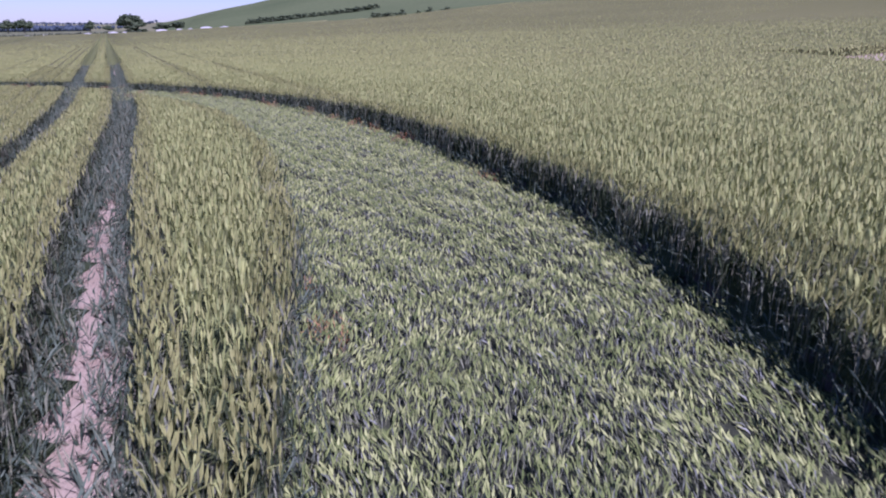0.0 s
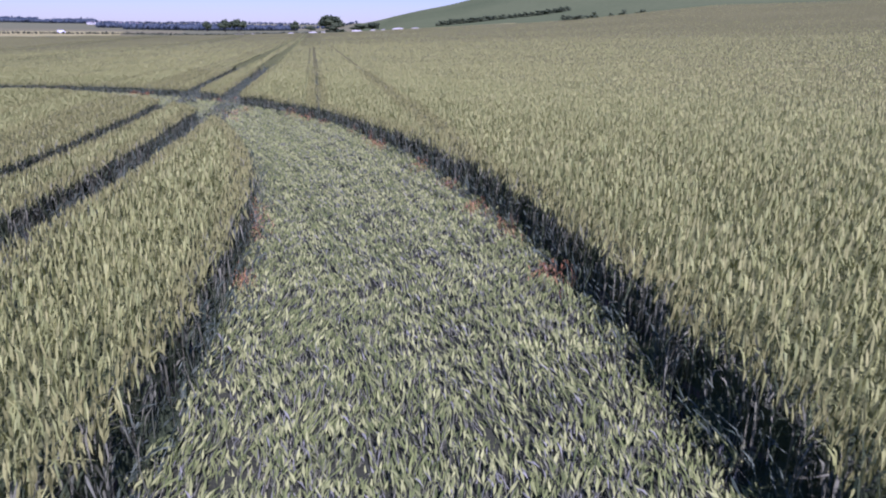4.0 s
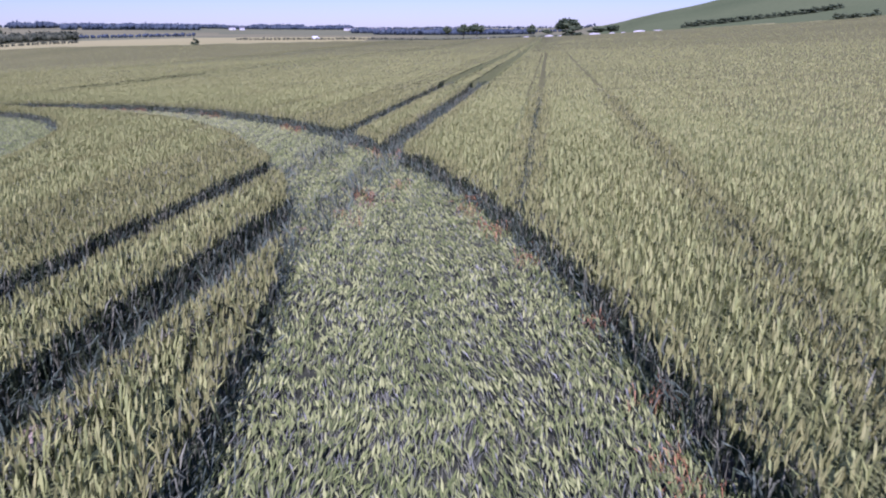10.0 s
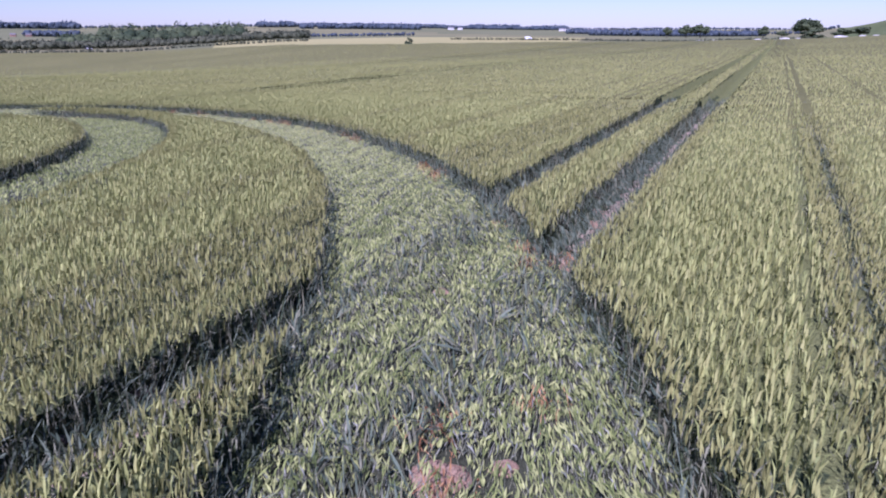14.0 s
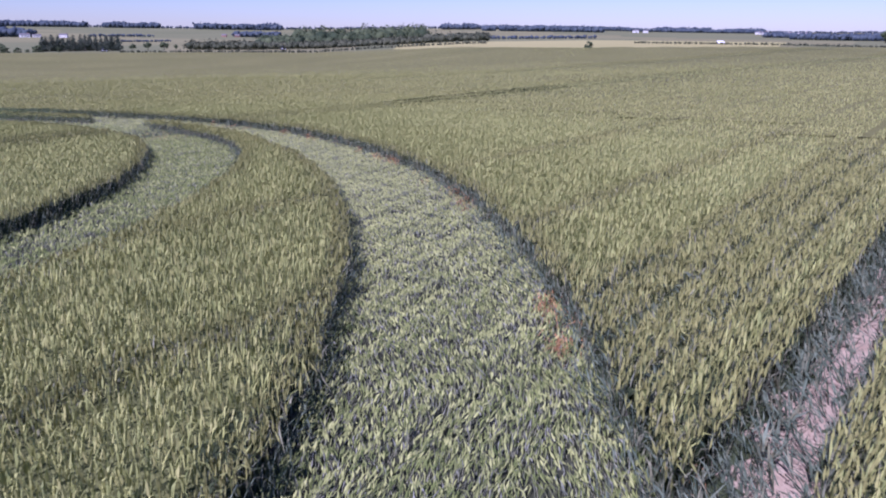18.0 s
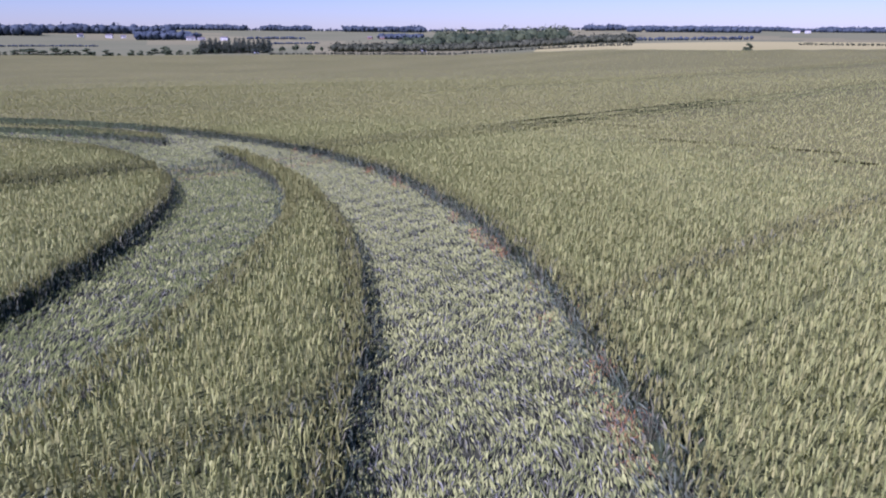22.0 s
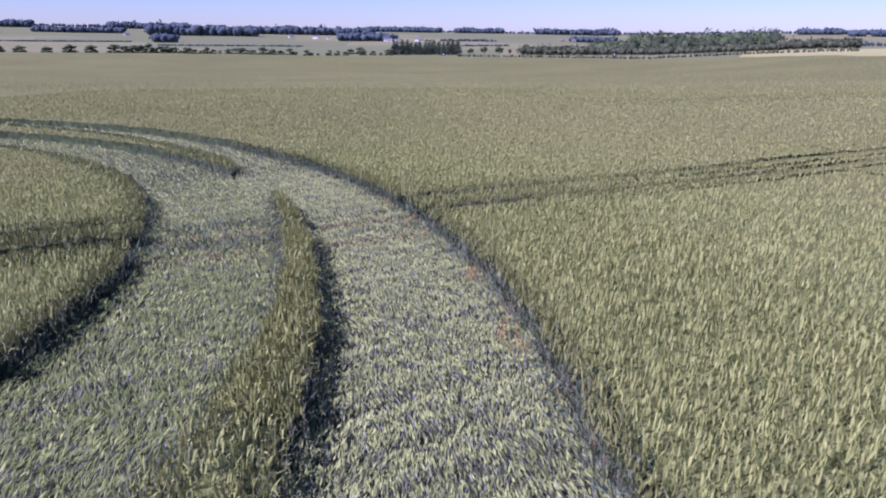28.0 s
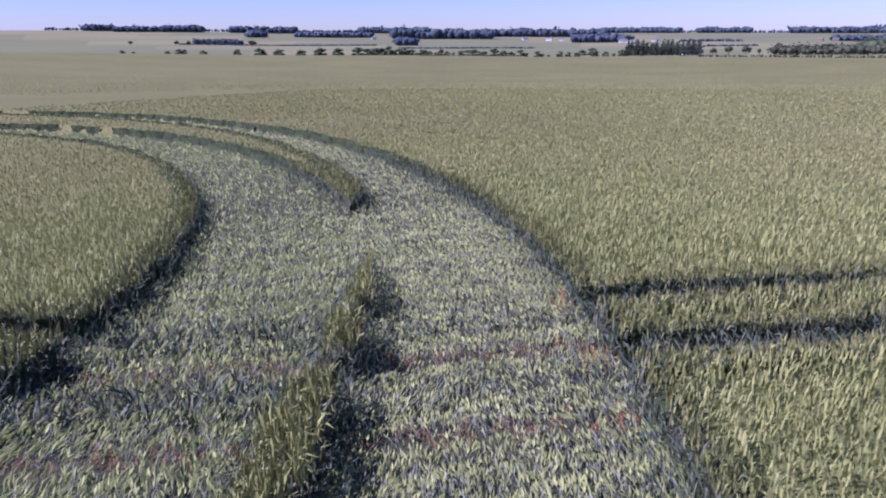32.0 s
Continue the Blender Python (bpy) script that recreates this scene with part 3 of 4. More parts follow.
for c, h in zip(TRAMS[:4], TRAM_HALF):
    for side in (-1, 1):
        v = np.arange(-2, 95, 0.1)
        lane = c + side * (h + 0.11)
        uu = lane + bend(lane, v) + 0.05 * waves(v, v * 0 + c, 0.7)
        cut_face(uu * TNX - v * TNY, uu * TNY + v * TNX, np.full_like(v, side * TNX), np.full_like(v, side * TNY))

for b in range(3):
    v, f, m = joined(crop_parts[b])
    tagged(new(BLOCKS[b], mesh_from(BLOCKS[b], v, f, [EAR, LEAF, STEM, UNDER, FAR_CROP, FOOT_SHADE, SHADE_LEAF], m)), LABELS[b], "wheat", kind="stuff")
crop_parts.clear()

# the crop beyond, out to the field's edge, with its wheel tracks
us = list(np.arange(-520, 460, 8.0))
us = [q for q in us if min(abs(q - c) for c in TRAMS) > 1.2]
for c, h in zip(TRAMS, TRAM_HALF):
    us += [c - h - 0.05, c - h, c + h, c + h + 0.05]
us = np.array(sorted(us))
vs = np.concatenate([np.arange(-150, 130, 2.0), np.geomspace(130, 640, 90)])
U, V = np.meshgrid(us, vs, indexing="ij")
X, Y = in_lane(U, V)
dig = np.min(np.abs(U[..., None] - np.array(TRAMS)) - np.array(TRAM_HALF), axis=-1) < 0.01
Z = ground(X, Y) + np.where(dig, 0.05, CROP * 0.79)
cx, cy, cu = (0.25 * (q[:-1, :-1] + q[1:, :-1] + q[1:, 1:] + q[:-1, 1:]) for q in (X, Y, U))
ca = np.degrees(np.arctan2(-(cx - EYE[0]), cy - EYE[1]))
keep = (np.hypot(cx - EYE[0], cy - EYE[1]) < table(EDGE, ca)) & ~((cx > -108.5) & (cx < 11) & (cy < 59) & ((cy > 4) | (cx > -62))) & (ca > -78) & (ca < 165)
i = np.arange(U.size).reshape(U.shape)
f = np.stack([i[:-1, :-1], i[1:, :-1], i[1:, 1:], i[:-1, 1:]], -1)[keep]
low = np.min(np.abs(cu[..., None] - np.array(TRAMS)) - np.array(TRAM_HALF) - 0.06, axis=-1)[keep] < 0
used, inv = np.unique(f, return_inverse=True)
tagged(new("wheat_field_beyond", mesh_from("wheat_field_beyond", np.stack([X, Y, Z], -1).reshape(-1, 3)[used], inv.reshape(-1, 4), [FAR_CROP, UNDER], low.astype(int))),
       "wide even field of ripening wheat reaching its far edge", "wheat", kind="stuff")

# its ears, thinning out with distance
far_ears = []
for lo, hi, dens, size in ((80, 125, 2.2, 4.2), (125, 210, 0.8, 5.5), (210, 330, 0.25, 8.0), (330, 500, 0.1, 11.0)):
    x, y = spots(-540, 300, -300, 520, dens)
    d = from_path(x, y) * rng.uniform(0.92, 1.08, len(x))
    dx, dy = x - EYE[0], y - EYE[1]
    az = np.degrees(np.arctan2(-dx, dy))
    ok = (d > lo) & (d < hi) & (az > -40) & (az < 140) & (np.hypot(dx, dy) < table(EDGE, az) - 1)
    x, y = x[ok], y[ok]
    u = across(x, y)
    ok = np.min(np.abs(u[:, None] - np.array(TRAMS)) - np.array(TRAM_HALF), axis=1) > -0.15
    x, y = x[ok], y[ok]
    n = len(x)
    scatter(far_ears, [coarse_plant(90 + i, size, False) for i in range(5)], x, y, ground(x, y) + CROP * 0.98 + rng.normal(0, 0.03, n), rng.uniform(0, 6.28, n),
            rng.uniform(0.85, 1.15, n), rng.normal(0, 0.1, n))
v, f, m = joined(far_ears)
tagged(new("distant_wheat_ears", mesh_from("distant_wheat_ears", v, f, [EAR, LEAF], m)), "ripening ears over the far part of the wheat field", "wheat", kind="stuff")

# the same crop on the side that the flight turns its back on
X, Y = np.meshgrid(np.arange(-110, 60, 0.7), np.arange(-110, 60, 0.7), indexing="ij")
Z = ground(X, Y) + CROP * 0.79
cx, cy = X[:-1, :-1] + 0.35, Y[:-1, :-1] + 0.35
r, a = polar(cx, cy)
a = np.where(a < -120, a + 360, a)
crop = (r > table(OUTER, a)) | (r < table(CORE, a)) | ((r < table(INNER, a)) & (r > table(BAND, a)))
ca = np.degrees(np.arctan2(-(cx - EYE[0]), cy - EYE[1]))
taken = ~((cx > -108.5) & (cx < 11) & (cy < 59) & ((cy > 4) | (cx > -62))) & (ca > -78) & (ca < 165)
keep = ~overlooked(cx, cy) & ~taken & crop
i = np.arange(X.size).reshape(X.shape)
f = np.stack([i[:-1, :-1], i[1:, :-1], i[1:, 1:], i[:-1, 1:]], -1)[keep]
used, inv = np.unique(f, return_inverse=True)
tagged(new("wheat_field_behind", mesh_from("wheat_field_behind", np.stack([X, Y, Z], -1).reshape(-1, 3)[used], inv.reshape(-1, 4), [FAR_CROP])),
       "even ripening wheat on the near side of the field", "wheat", kind="stuff")

# low weeds and bent stalks in the wheel tracks
low_parts = []
x, y = spots(-62, 6, 1.0, 62, 85)
u, v = across(x, y), -x * TNY + y * TNX
tram = np.min(np.abs(u[:, None] - np.array(TRAMS)[None]) - np.array(TRAM_HALF)[None], axis=1)
bare = (np.abs(u + 0.86 + 0.05 * waves(x, y, 0.5)) < 0.125) & ((v < 13 + waves(x, y, 1.0)) | (v > 41)) & (rng.random(len(x)) < 0.93)
bare |= (np.abs(u + 2.6 + 0.05 * waves(x, y, 0.5)) < 0.13) & (v > 43) & (v < 49.5) & (rng.random(len(x)) < 0.9)
rr_, aa_ = polar(x, y)
ring = (rr_ > table(INNER, aa_)) & (rr_ < table(OUTER, aa_))
trodden = np.min([np.hypot(x - q[0], y - q[1]) - q[2] for q in SOIL_SPOTS], axis=0) < 0
keep = (tram < 0.05) & ~bare & ~trodden & (from_path(x, y) < 26) & overlooked(x, y) & (~ring | (rng.random(len(x)) < np.where(u < -20, 0.18, 0.8)))
x, y = x[keep], y[keep]
n = len(x)
z = ground(x, y) + np.clip(rng.normal(0.24, 0.10, n), 0.08, 0.5)
scatter(low_parts, [weed_plant(300 + i) for i in range(6)], x, y, z, rng.uniform(0, 6.28, n), rng.uniform(0.7, 1.2, n), rng.normal(0, 0.35, n))
vv, ff_, mm = joined(low_parts)
tagged(new("track_growth", mesh_from("track_growth", vv, ff_, [GLAUCOUS, STEM], mm)), "low bent stalks and weeds in the wheel tracks", "plants", kind="stuff")

# ---------------------------------------------------------------- the laid wheat
laid = []
x, y = spots(-92, 6, 1.5, 48, 430)
x, y = (q[overlooked(x, y)] for q in (x, y))
deep, block = stand(x, y)
r, a = polar(x, y)
d = from_path(x, y)
u = across(x, y)
tram = np.min(np.abs(u[:, None] - np.array(TRAMS)[None]), axis=1)
on_ring = (r > table(CORE, a)) & (r < table(OUTER, a)) & ~((r < table(INNER, a)) & (r > table(BAND, a)) & ((a < TIP_A) | (a > TIP_B)))
bare = np.min([np.hypot(x - q[0], y - q[1]) - q[2] * 0.9 for q in SOIL_SPOTS], axis=0) < 0
worn = np.min(np.abs(u[:, None] - np.array(WORN)[None]), axis=1) < 0.16 + 0.08 * waves(x, y, 0.4)
hole = waves(x, y, 0.17, 6.0) + 0.2 * waves(x, y, 0.5, 2.2)
keep = (deep < 0.05) & on_ring & ((hole > -0.62) | (rng.random(len(x)) < 0.25)) & (~worn | (rng.random(len(x)) < 0.2)) & (~bare | (rng.random(len(x)) < 0.3)) & (rng.random(len(x)) < np.clip(1.12 - d / 10, 0.17, 1.0)) & ((tram > 0.3) | (rng.random(len(x)) < 0.55))
x, y, r, a, d = x[keep], y[keep], r[keep], a[keep], d[keep]
flow = np.radians(a + 90) + 0.45 * waves(x, y, 1.3) + 0.45 * waves(x, y, 0.25, 1.0) + rng.normal(0, 0.3, len(x))
lump = 0.9 * waves(x, y, 0.13, 3.0) + 0.8 * waves(x, y, 0.3, 5.0)
crease = smooth((waves(x, y, 0.55, 7.0) - 0.35) / 0.2)
z = ground(x, y) + 0.12 + 0.085 * lump - 0.06 * crease + rng.uniform(-0.03, 0.04, len(x))
size = rng.uniform(0.55, 0.85, len(x)) * (1 + d / 26)
tilt = 0.12 + 0.2 * waves(x, y, 0.11, 2.0) + rng.normal(0.0, 0.2, len(x))
inside = r < table(INNER, a) - 0.3
# low angles greener, high angles paler: front and side light worked into the colours
leafy = rng.random(len(x)) < np.where(inside, 0.78 - 0.3 * smooth((a - 95) / 14), 0.6 - 0.4 * smooth((a - 58) / 22)) + 0.28 * waves(x, y, 0.8, 9.0) + 0.35 * waves(x, y, 0.2, 3.3)
dim = rng.random(len(x)) < 0.18 + 0.3 * waves(x, y, 0.9, 2.5)
green = rng.random(len(x)) < 0.75 * (1 - smooth((a - 55) / 25))
GREEN_T = [laid_plant(q, True) for q in (142, 146, 150, 154, 158, 153)]
for k, temps in ((~leafy, [laid_plant(100 + i) for i in range(8)]), (leafy & ~inside & ~green, [laid_plant(130 + i, True) for i in range(8)]),
                 (leafy & ~inside & green, [(tv, tf, np.where(tm == 1, 5, tm)) for tv, tf, tm in GREEN_T]),
                 (leafy & inside & ~dim, [(tv, tf, np.where(tm == 1, 5, tm)) for tv, tf, tm in GREEN_T]), (leafy & inside & dim, GREEN_T)):
    scatter(laid, temps, x[k], y[k], z[k], flow[k], size[k], tilt[k])
v, f, m = joined(laid)
tagged(new("laid_wheat", mesh_from("laid_wheat", v, f, [LAID_EAR, LAID_LEAF, STEM, BLOOM, GLAUCOUS, LAID_GREEN], m)),
       "flattened wheat combed round the ring, ears and blades lying one way", "wheat", kind="stuff")
laid.clear()
# stalks bent over along the foot of the cut edges
def rusty(a):
    """Where along the outer edge the fallen straw has withered."""
    return np.sin(a * 1.3) + np.sin(a * 2.9 + 1) + np.sin(a * 0.61) > 1.15


bent = []
x, y = spots(-70, 4, 1.5, 48, 115)
deep, block = stand(x, y)
r, a = polar(x, y)
outer = r > 0.5 * (table(INNER, a) + table(OUTER, a))
wide = np.where(outer, 0.34 + 0.2 * smooth((a - 40) / 30), 0.36)
ok = (deep > -wide) & (deep < 0.0) & overlooked(x, y) & (from_path(x, y) < 18) & (rng.random(len(x)) < 1.05 + 0.8 * deep / wide) & (r > table(CORE, a))
ok &= ~(outer & rusty(a) & (deep < -0.16) & (rng.random(len(x)) < 0.8))
x, y, deep, r, a, outer, wide = x[ok], y[ok], deep[ok], r[ok], a[ok], outer[ok], wide[ok]
n = len(x)
inward = np.where(outer, 180.0, 0.0)
yaw = np.radians(a + inward + rng.normal(0, 35, n) + np.where(inward > 0, -40, 40))
z = ground(x, y) + np.clip(0.5 + 0.34 * deep / wide + rng.normal(0, 0.07, n), 0.12, 0.6)
scatter(bent, [standing_plant(340 + i, True) for i in range(6)], x, y, z, yaw, rng.uniform(0.6, 0.9, n), -np.abs(rng.normal(0.6, 0.3, n)))
v, f, m = joined(bent)
tagged(new("bent_stalks", mesh_from("bent_stalks", v, f, [GLAUCOUS, GLAUCOUS, GLAUCOUS], m)), "blue-green stalks bent over at the foot of the standing wheat", "wheat", kind="stuff")

# mats of stalks beneath, their dark colour standing for shade in the gaps
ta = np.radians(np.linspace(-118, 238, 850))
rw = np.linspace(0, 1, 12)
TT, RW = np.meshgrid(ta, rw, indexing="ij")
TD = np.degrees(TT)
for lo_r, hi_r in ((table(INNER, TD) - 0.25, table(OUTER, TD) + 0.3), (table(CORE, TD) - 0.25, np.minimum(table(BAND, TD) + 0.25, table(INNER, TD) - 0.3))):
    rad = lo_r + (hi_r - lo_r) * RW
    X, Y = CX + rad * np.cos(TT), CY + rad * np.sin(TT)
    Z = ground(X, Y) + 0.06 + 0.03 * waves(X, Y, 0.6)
    tagged(new("stalk_mat", strip_sheet("stalk_mat", X, Y, Z, [LAID_MAT])), "matted trodden stalks under the flattened wheat, coloured dark as in shade", "stalks", kind="stuff")


# ---------------------------------------------------------------- things beyond the field
def part(name, bm, mat, parent, label=""):
    """Links a bmesh as one mesh object under a thing or a part."""
    me = bpy.data.meshes.new(name)
    bm.to_mesh(me)
    bm.free()
    me.materials.append(mat)
    ob = new(name, me)
    ob.parent = parent
    return tagged(ob, label) if label else ob


def array_part(name, v, f, mat, parent, label=""):
    ob = new(name, mesh_from(name, v, f, [mat]))
    ob.parent = parent
    return tagged(ob, label) if label else ob


FOLIAGE = material("summer_foliage", (0.034, 0.05, 0.024), (0.10, 0.12, 0.055), 0.8, 0.3, 2.0, 0.6, 0.1, patch=0.2, spec=0.2)
CONIFER = material("grey_green_needles", (0.038, 0.05, 0.036), (0.09, 0.11, 0.07), 0.8, 0.3, 2.0, 0.6, 0.0, patch=0.2, spec=0.2)
SCRUB = material("dry_scrub_foliage", (0.042, 0.05, 0.028), (0.10, 0.105, 0.06), 0.85, 0.3, 2.0, 0.6, 0.0, patch=0.2, spec=0.2)
# far woods: distance haze is mixed into the foliage colour as blue
WOODLAND = material("haze_blue_woodland", (0.04, 0.054, 0.07), (0.088, 0.108, 0.12), 0.9, 0.05, 0.5, 0.5, 0.0, patch=0.3, spec=0.1)
BARK = material("grey_brown_bark", (0.07, 0.055, 0.045), (0.16, 0.13, 0.10), 0.9, 1.0, 8.0, 0.0, 0, 0.02)
CHALK = material("white_chalk", (0.36, 0.34, 0.29), (0.56, 0.54, 0.48), 0.95, 0.6, 6.0, 0.0, 0, 0.05)
PLASTER = material("pale_rendered_wall", (0.60, 0.58, 0.53), (0.76, 0.74, 0.70), 0.9, 0.5, 6.0, 0.0)
BRICKWORK = material("red_brown_brick_wall", (0.22, 0.12, 0.08), (0.34, 0.20, 0.14), 0.9, 0.5, 6.0, 0.0)
TILES = material("slate_grey_roof", (0.10, 0.10, 0.11), (0.20, 0.18, 0.17), 0.8, 0.5, 4.0, 0.0)
GLASS = material("dark_window_glass", (0.03, 0.035, 0.04), (0.06, 0.065, 0.07), 0.15, 0.5, 4.0, 0.0, spec=0.5)
WHITE = material("white_vehicle_paint", (0.72, 0.72, 0.72), (0.82, 0.82, 0.81), 0.35, 0.5, 4.0, 0.0, spec=0.5)
DARK = material("dark_machine_paint", (0.02, 0.03, 0.025), (0.05, 0.06, 0.05), 0.5, 0.5, 4.0, 0.0)
RUBBER = material("black_tyre_rubber", (0.02, 0.02, 0.02), (0.04, 0.04, 0.04), 0.9, 1, 6, 0.0)


def there(az, dist):
    """A place on the ground at a bearing to the left of +y, from the middle of the flight."""
    a = radians(az)
    x, y = EYE[0] - dist * math.sin(a), EYE[1] + dist * math.cos(a)
    return x, y, float(ground(x, y))


def leaf_cloud(g, n, lobes, size):
    """Small leaf clumps spread through the outer part of several lobes: (verts, tris)."""
    c = np.array([q[:3] for q in lobes])
    rad = np.array([q[3] for q in lobes])
    pick = g.choice(len(lobes), n, p=rad ** 2 / np.sum(rad ** 2))
    d = g.normal(size=(n, 3))
    d /= np.linalg.norm(d, axis=1)[:, None]
    p = c[pick] + d * (rad[pick] * g.uniform(0.55, 1.08, n))[:, None] * np.array((1, 1, 0.85))
    ax = g.normal(size=(n, 3)) + d * 0.4
    bx = np.cross(ax, g.normal(size=(n, 3)))
    ax /= np.linalg.norm(ax, axis=1)[:, None]
    bx /= np.linalg.norm(bx, axis=1)[:, None]
    s = (size * g.uniform(0.6, 1.4, n))[:, None]
    v = np.stack([p - ax * s, p + bx * s * 0.8, p + ax * s, p - bx * s * 0.7], 1).reshape(-1, 3)
    o = np.arange(n)[:, None] * 4
    f = np.concatenate([o + np.array([[0, 1, 2]]), o + np.array([[0, 2, 3]])])
    return v, f


def limb(bm, a, b, r0, r1, sides=6):
    a, b = Vector(a), Vector(b)
    m = Matrix.Translation((a + b) / 2) @ (b - a).to_track_quat('Z', 'Y').to_matrix().to_4x4()
    bmesh.ops.create_cone(bm, cap_ends=True, segments=sides, radius1=r0, radius2=r1, depth=(b - a).length, matrix=m)


def lump(g, lobe, squash=0.8, around=6, tiers=4):
    """A lumpy closed crown: (verts, tris)."""
    x, y, z, r = lobe
    v = [(x, y, z - r * squash)]
    for k in range(1, tiers):
        p = math.pi * k / tiers
        for i in range(around):
            w, q = 2 * math.pi * (i + 0.5 * (k % 2)) / around, r * g.uniform(0.82, 1.16)
            v.append((x + q * math.sin(p) * math.cos(w), y + q * math.sin(p) * math.sin(w), z - q * squash * math.cos(p)))
    v.append((x, y, z + r * squash))
    f, top = [], len(v) - 1
    for i in range(around):
        j = (i + 1) % around
        f += [(0, 1 + j, 1 + i), (top, top - around + i, top - around + j)]
        for k in range(tiers - 2):
            a, b = 1 + k * around, 1 + (k + 1) * around
            f += [(a + i, a + j, b + i), (a + j, b + j, b + i)]
    return np.array(v), np.array(f)


def make_tree(seed, width=1.0, height=1.0, bushy=False, mat=FOLIAGE, n=420, label="", name="tree", category="tree", group=""):
    """A tree of unit height and width, to be scaled: trunk with limbs, crown of leaf clumps in uneven lobes."""
    g = np.random.default_rng(seed)
    root = new(name)
    bm = bmesh.new()
    low = 0.05 if bushy else 0.2
    limb(bm, (0, 0, -0.05), (0.01, 0.0, 0.5), 0.035, 0.018, 8)
    lobes = []
    k = 6 if bushy else 8
    for i in range(k):
        w = 2 * math.pi * i / k + g.uniform(-0.4, 0.4)
        reach = g.uniform(0.16, 0.30)
        h = g.uniform(low + 0.22, 0.72)
        tip = (math.cos(w) * reach, math.sin(w) * reach, h)
        limb(bm, (0, 0, low + 0.08 + 0.1 * g.random()), tip, 0.014, 0.004, 5)
        lobes.append((*tip, g.uniform(0.15, 0.24)))
    lobes.append((g.uniform(-0.08, 0.08), g.uniform(-0.08, 0.08), 0.76, 0.22))
    if bushy:
        lobes += [(math.cos(w) * 0.28, math.sin(w) * 0.28, 0.14, 0.2) for w in (0.4, 1.6, 2.9, 4.1, 5.3)]
    part("trunk", bm, BARK, root)
    v, f = leaf_cloud(g, n, lobes, 0.05)
    o = len(v)
    cores = [lump(g, (q[0], q[1], q[2], q[3] * 0.82)) for q in lobes]
    for cv, cf in cores:
        v, f, o = np.concatenate([v, cv]), np.concatenate([f, cf + o]), o + len(cv)
    array_part("crown", v, f, mat, root)
    return tagged(root, label, category, group)


def make_conifer(seed, label, group):
    """A tall narrow conifer of unit height with tiers of drooping branches."""
    g = np.random.default_rng(seed)
    root = new("conifer")
    bm = bmesh.new()
    limb(bm, (0, 0, -0.04), (0, 0, 0.96), 0.02, 0.004, 7)
    part("trunk", bm, BARK, root)
    lobes = []
    for i in range(9):
        h = 0.16 + 0.09 * i
        for k in range(3):
            w = g.uniform(0, 6.28)
            reach = 0.17 * (1.05 - h) * g.uniform(0.6, 1.2)
            lobes.append((math.cos(w) * reach, math.sin(w) * reach, h, 0.13 * (1.15 - h) + 0.015))
    v, f = leaf_cloud(g, 420, lobes, 0.032)
    array_part("crown", v, f, CONIFER, root)
    return tagged(root, label, "conifer", group)


def set_out(ob, az, dist, sx, sz, turn):
    x, y, z = there(az, dist)
    m = Matrix.Translation((x, y, z - 0.02 * sz)) @ Matrix.Rotation(turn, 4, 'Z')
    return m, (sx, sx, sz)


def grow_rows(rows, templates, beyond=8.0, wide=1.0):
    """Copies the templates to (bearing, distance, width, height) rows; the first rows take the templates themselves."""
    g = random.Random(len(rows) * 7 + 1)
    for i, (az, dist, w, h) in enumerate(rows):
        src = templates[g.randrange(len(templates))]
        d = max(dist, float(table(EDGE, az)) + beyond)
        m, sc = set_out(src, az, d, w * wide * 1.25, h * 1.12, g.uniform(0, 6.28))
        ob = copy_thing(src, m)
        ob.scale = sc


def retire(templates):
    """Takes the unscaled originals away again."""
    for t in templates:
        for o in (*t.children_recursive, t):
            bpy.data.objects.remove(o)


HEDGE_A = ((108.2, 491, 6.5, 5.1), (107.5, 491, 6.5, 4.3), (107.0, 491, 7.2, 4.7), (106.5, 491, 7.2, 4.7), (105.8, 491, 5.8, 5.8), (105.1, 492, 5.8, 4.3), (104.7, 492, 6.5, 4.3), (104.3, 492, 5.1, 3.6), (103.6, 492, 5.1, 3.6), (103.3, 492, 5.1, 3.6), (102.9, 492, 2.9, 2.9), (102.5, 492, 2.9, 2.2), (102.1, 492, 3.3, 4.3), (101.7, 492, 3.6, 2.9), (101.2, 492, 2.2, 2.2), (100.6, 493, 4.3, 3.3), (99.8, 493, 8.0, 4.0))
HEDGE_B = ((99.0, 493, 5.1, 2.9), (98.2, 493, 5.1, 4.7), (97.6, 493, 4.7, 3.6), (97.0, 493, 4.3, 2.9), (96.2, 493, 5.8, 4.3), (95.0, 494, 5.1, 3.6), (94.3, 494, 1.8, 1.4), (93.5, 494, 3.6, 3.3), (92.9, 494, 3.3, 2.9), (92.3, 494, 3.3, 2.5), (92.0, 524, 4.6, 3.5), (91.3, 525, 5.4, 4.6), (91.0, 495, 4.0, 3.3), (90.3, 495, 3.6, 2.9), (89.7, 495, 2.2, 1.8), (89.1, 495, 5.1, 4.0), (87.8, 495, 1.8, 2.9))
HEDGE_C = ((124.4, 496, 2.9, 1.8), (123.7, 497, 1.8, 1.1), (121.5, 497, 2.9, 1.8), (120.7, 498, 4.3, 2.9), (120.4, 498, 2.9, 2.9), (119.1, 498, 4.0, 2.2), (116.8, 497, 4.0, 3.4), (115.2, 496, 6.5, 4.2), (113.9, 495, 6.0, 3.6), (112.3, 495, 5.0, 3.2), (110.9, 494, 6.5, 4.6), (109.6, 493, 6.0, 4.4), (136.2, 478, 13.0, 7.5))
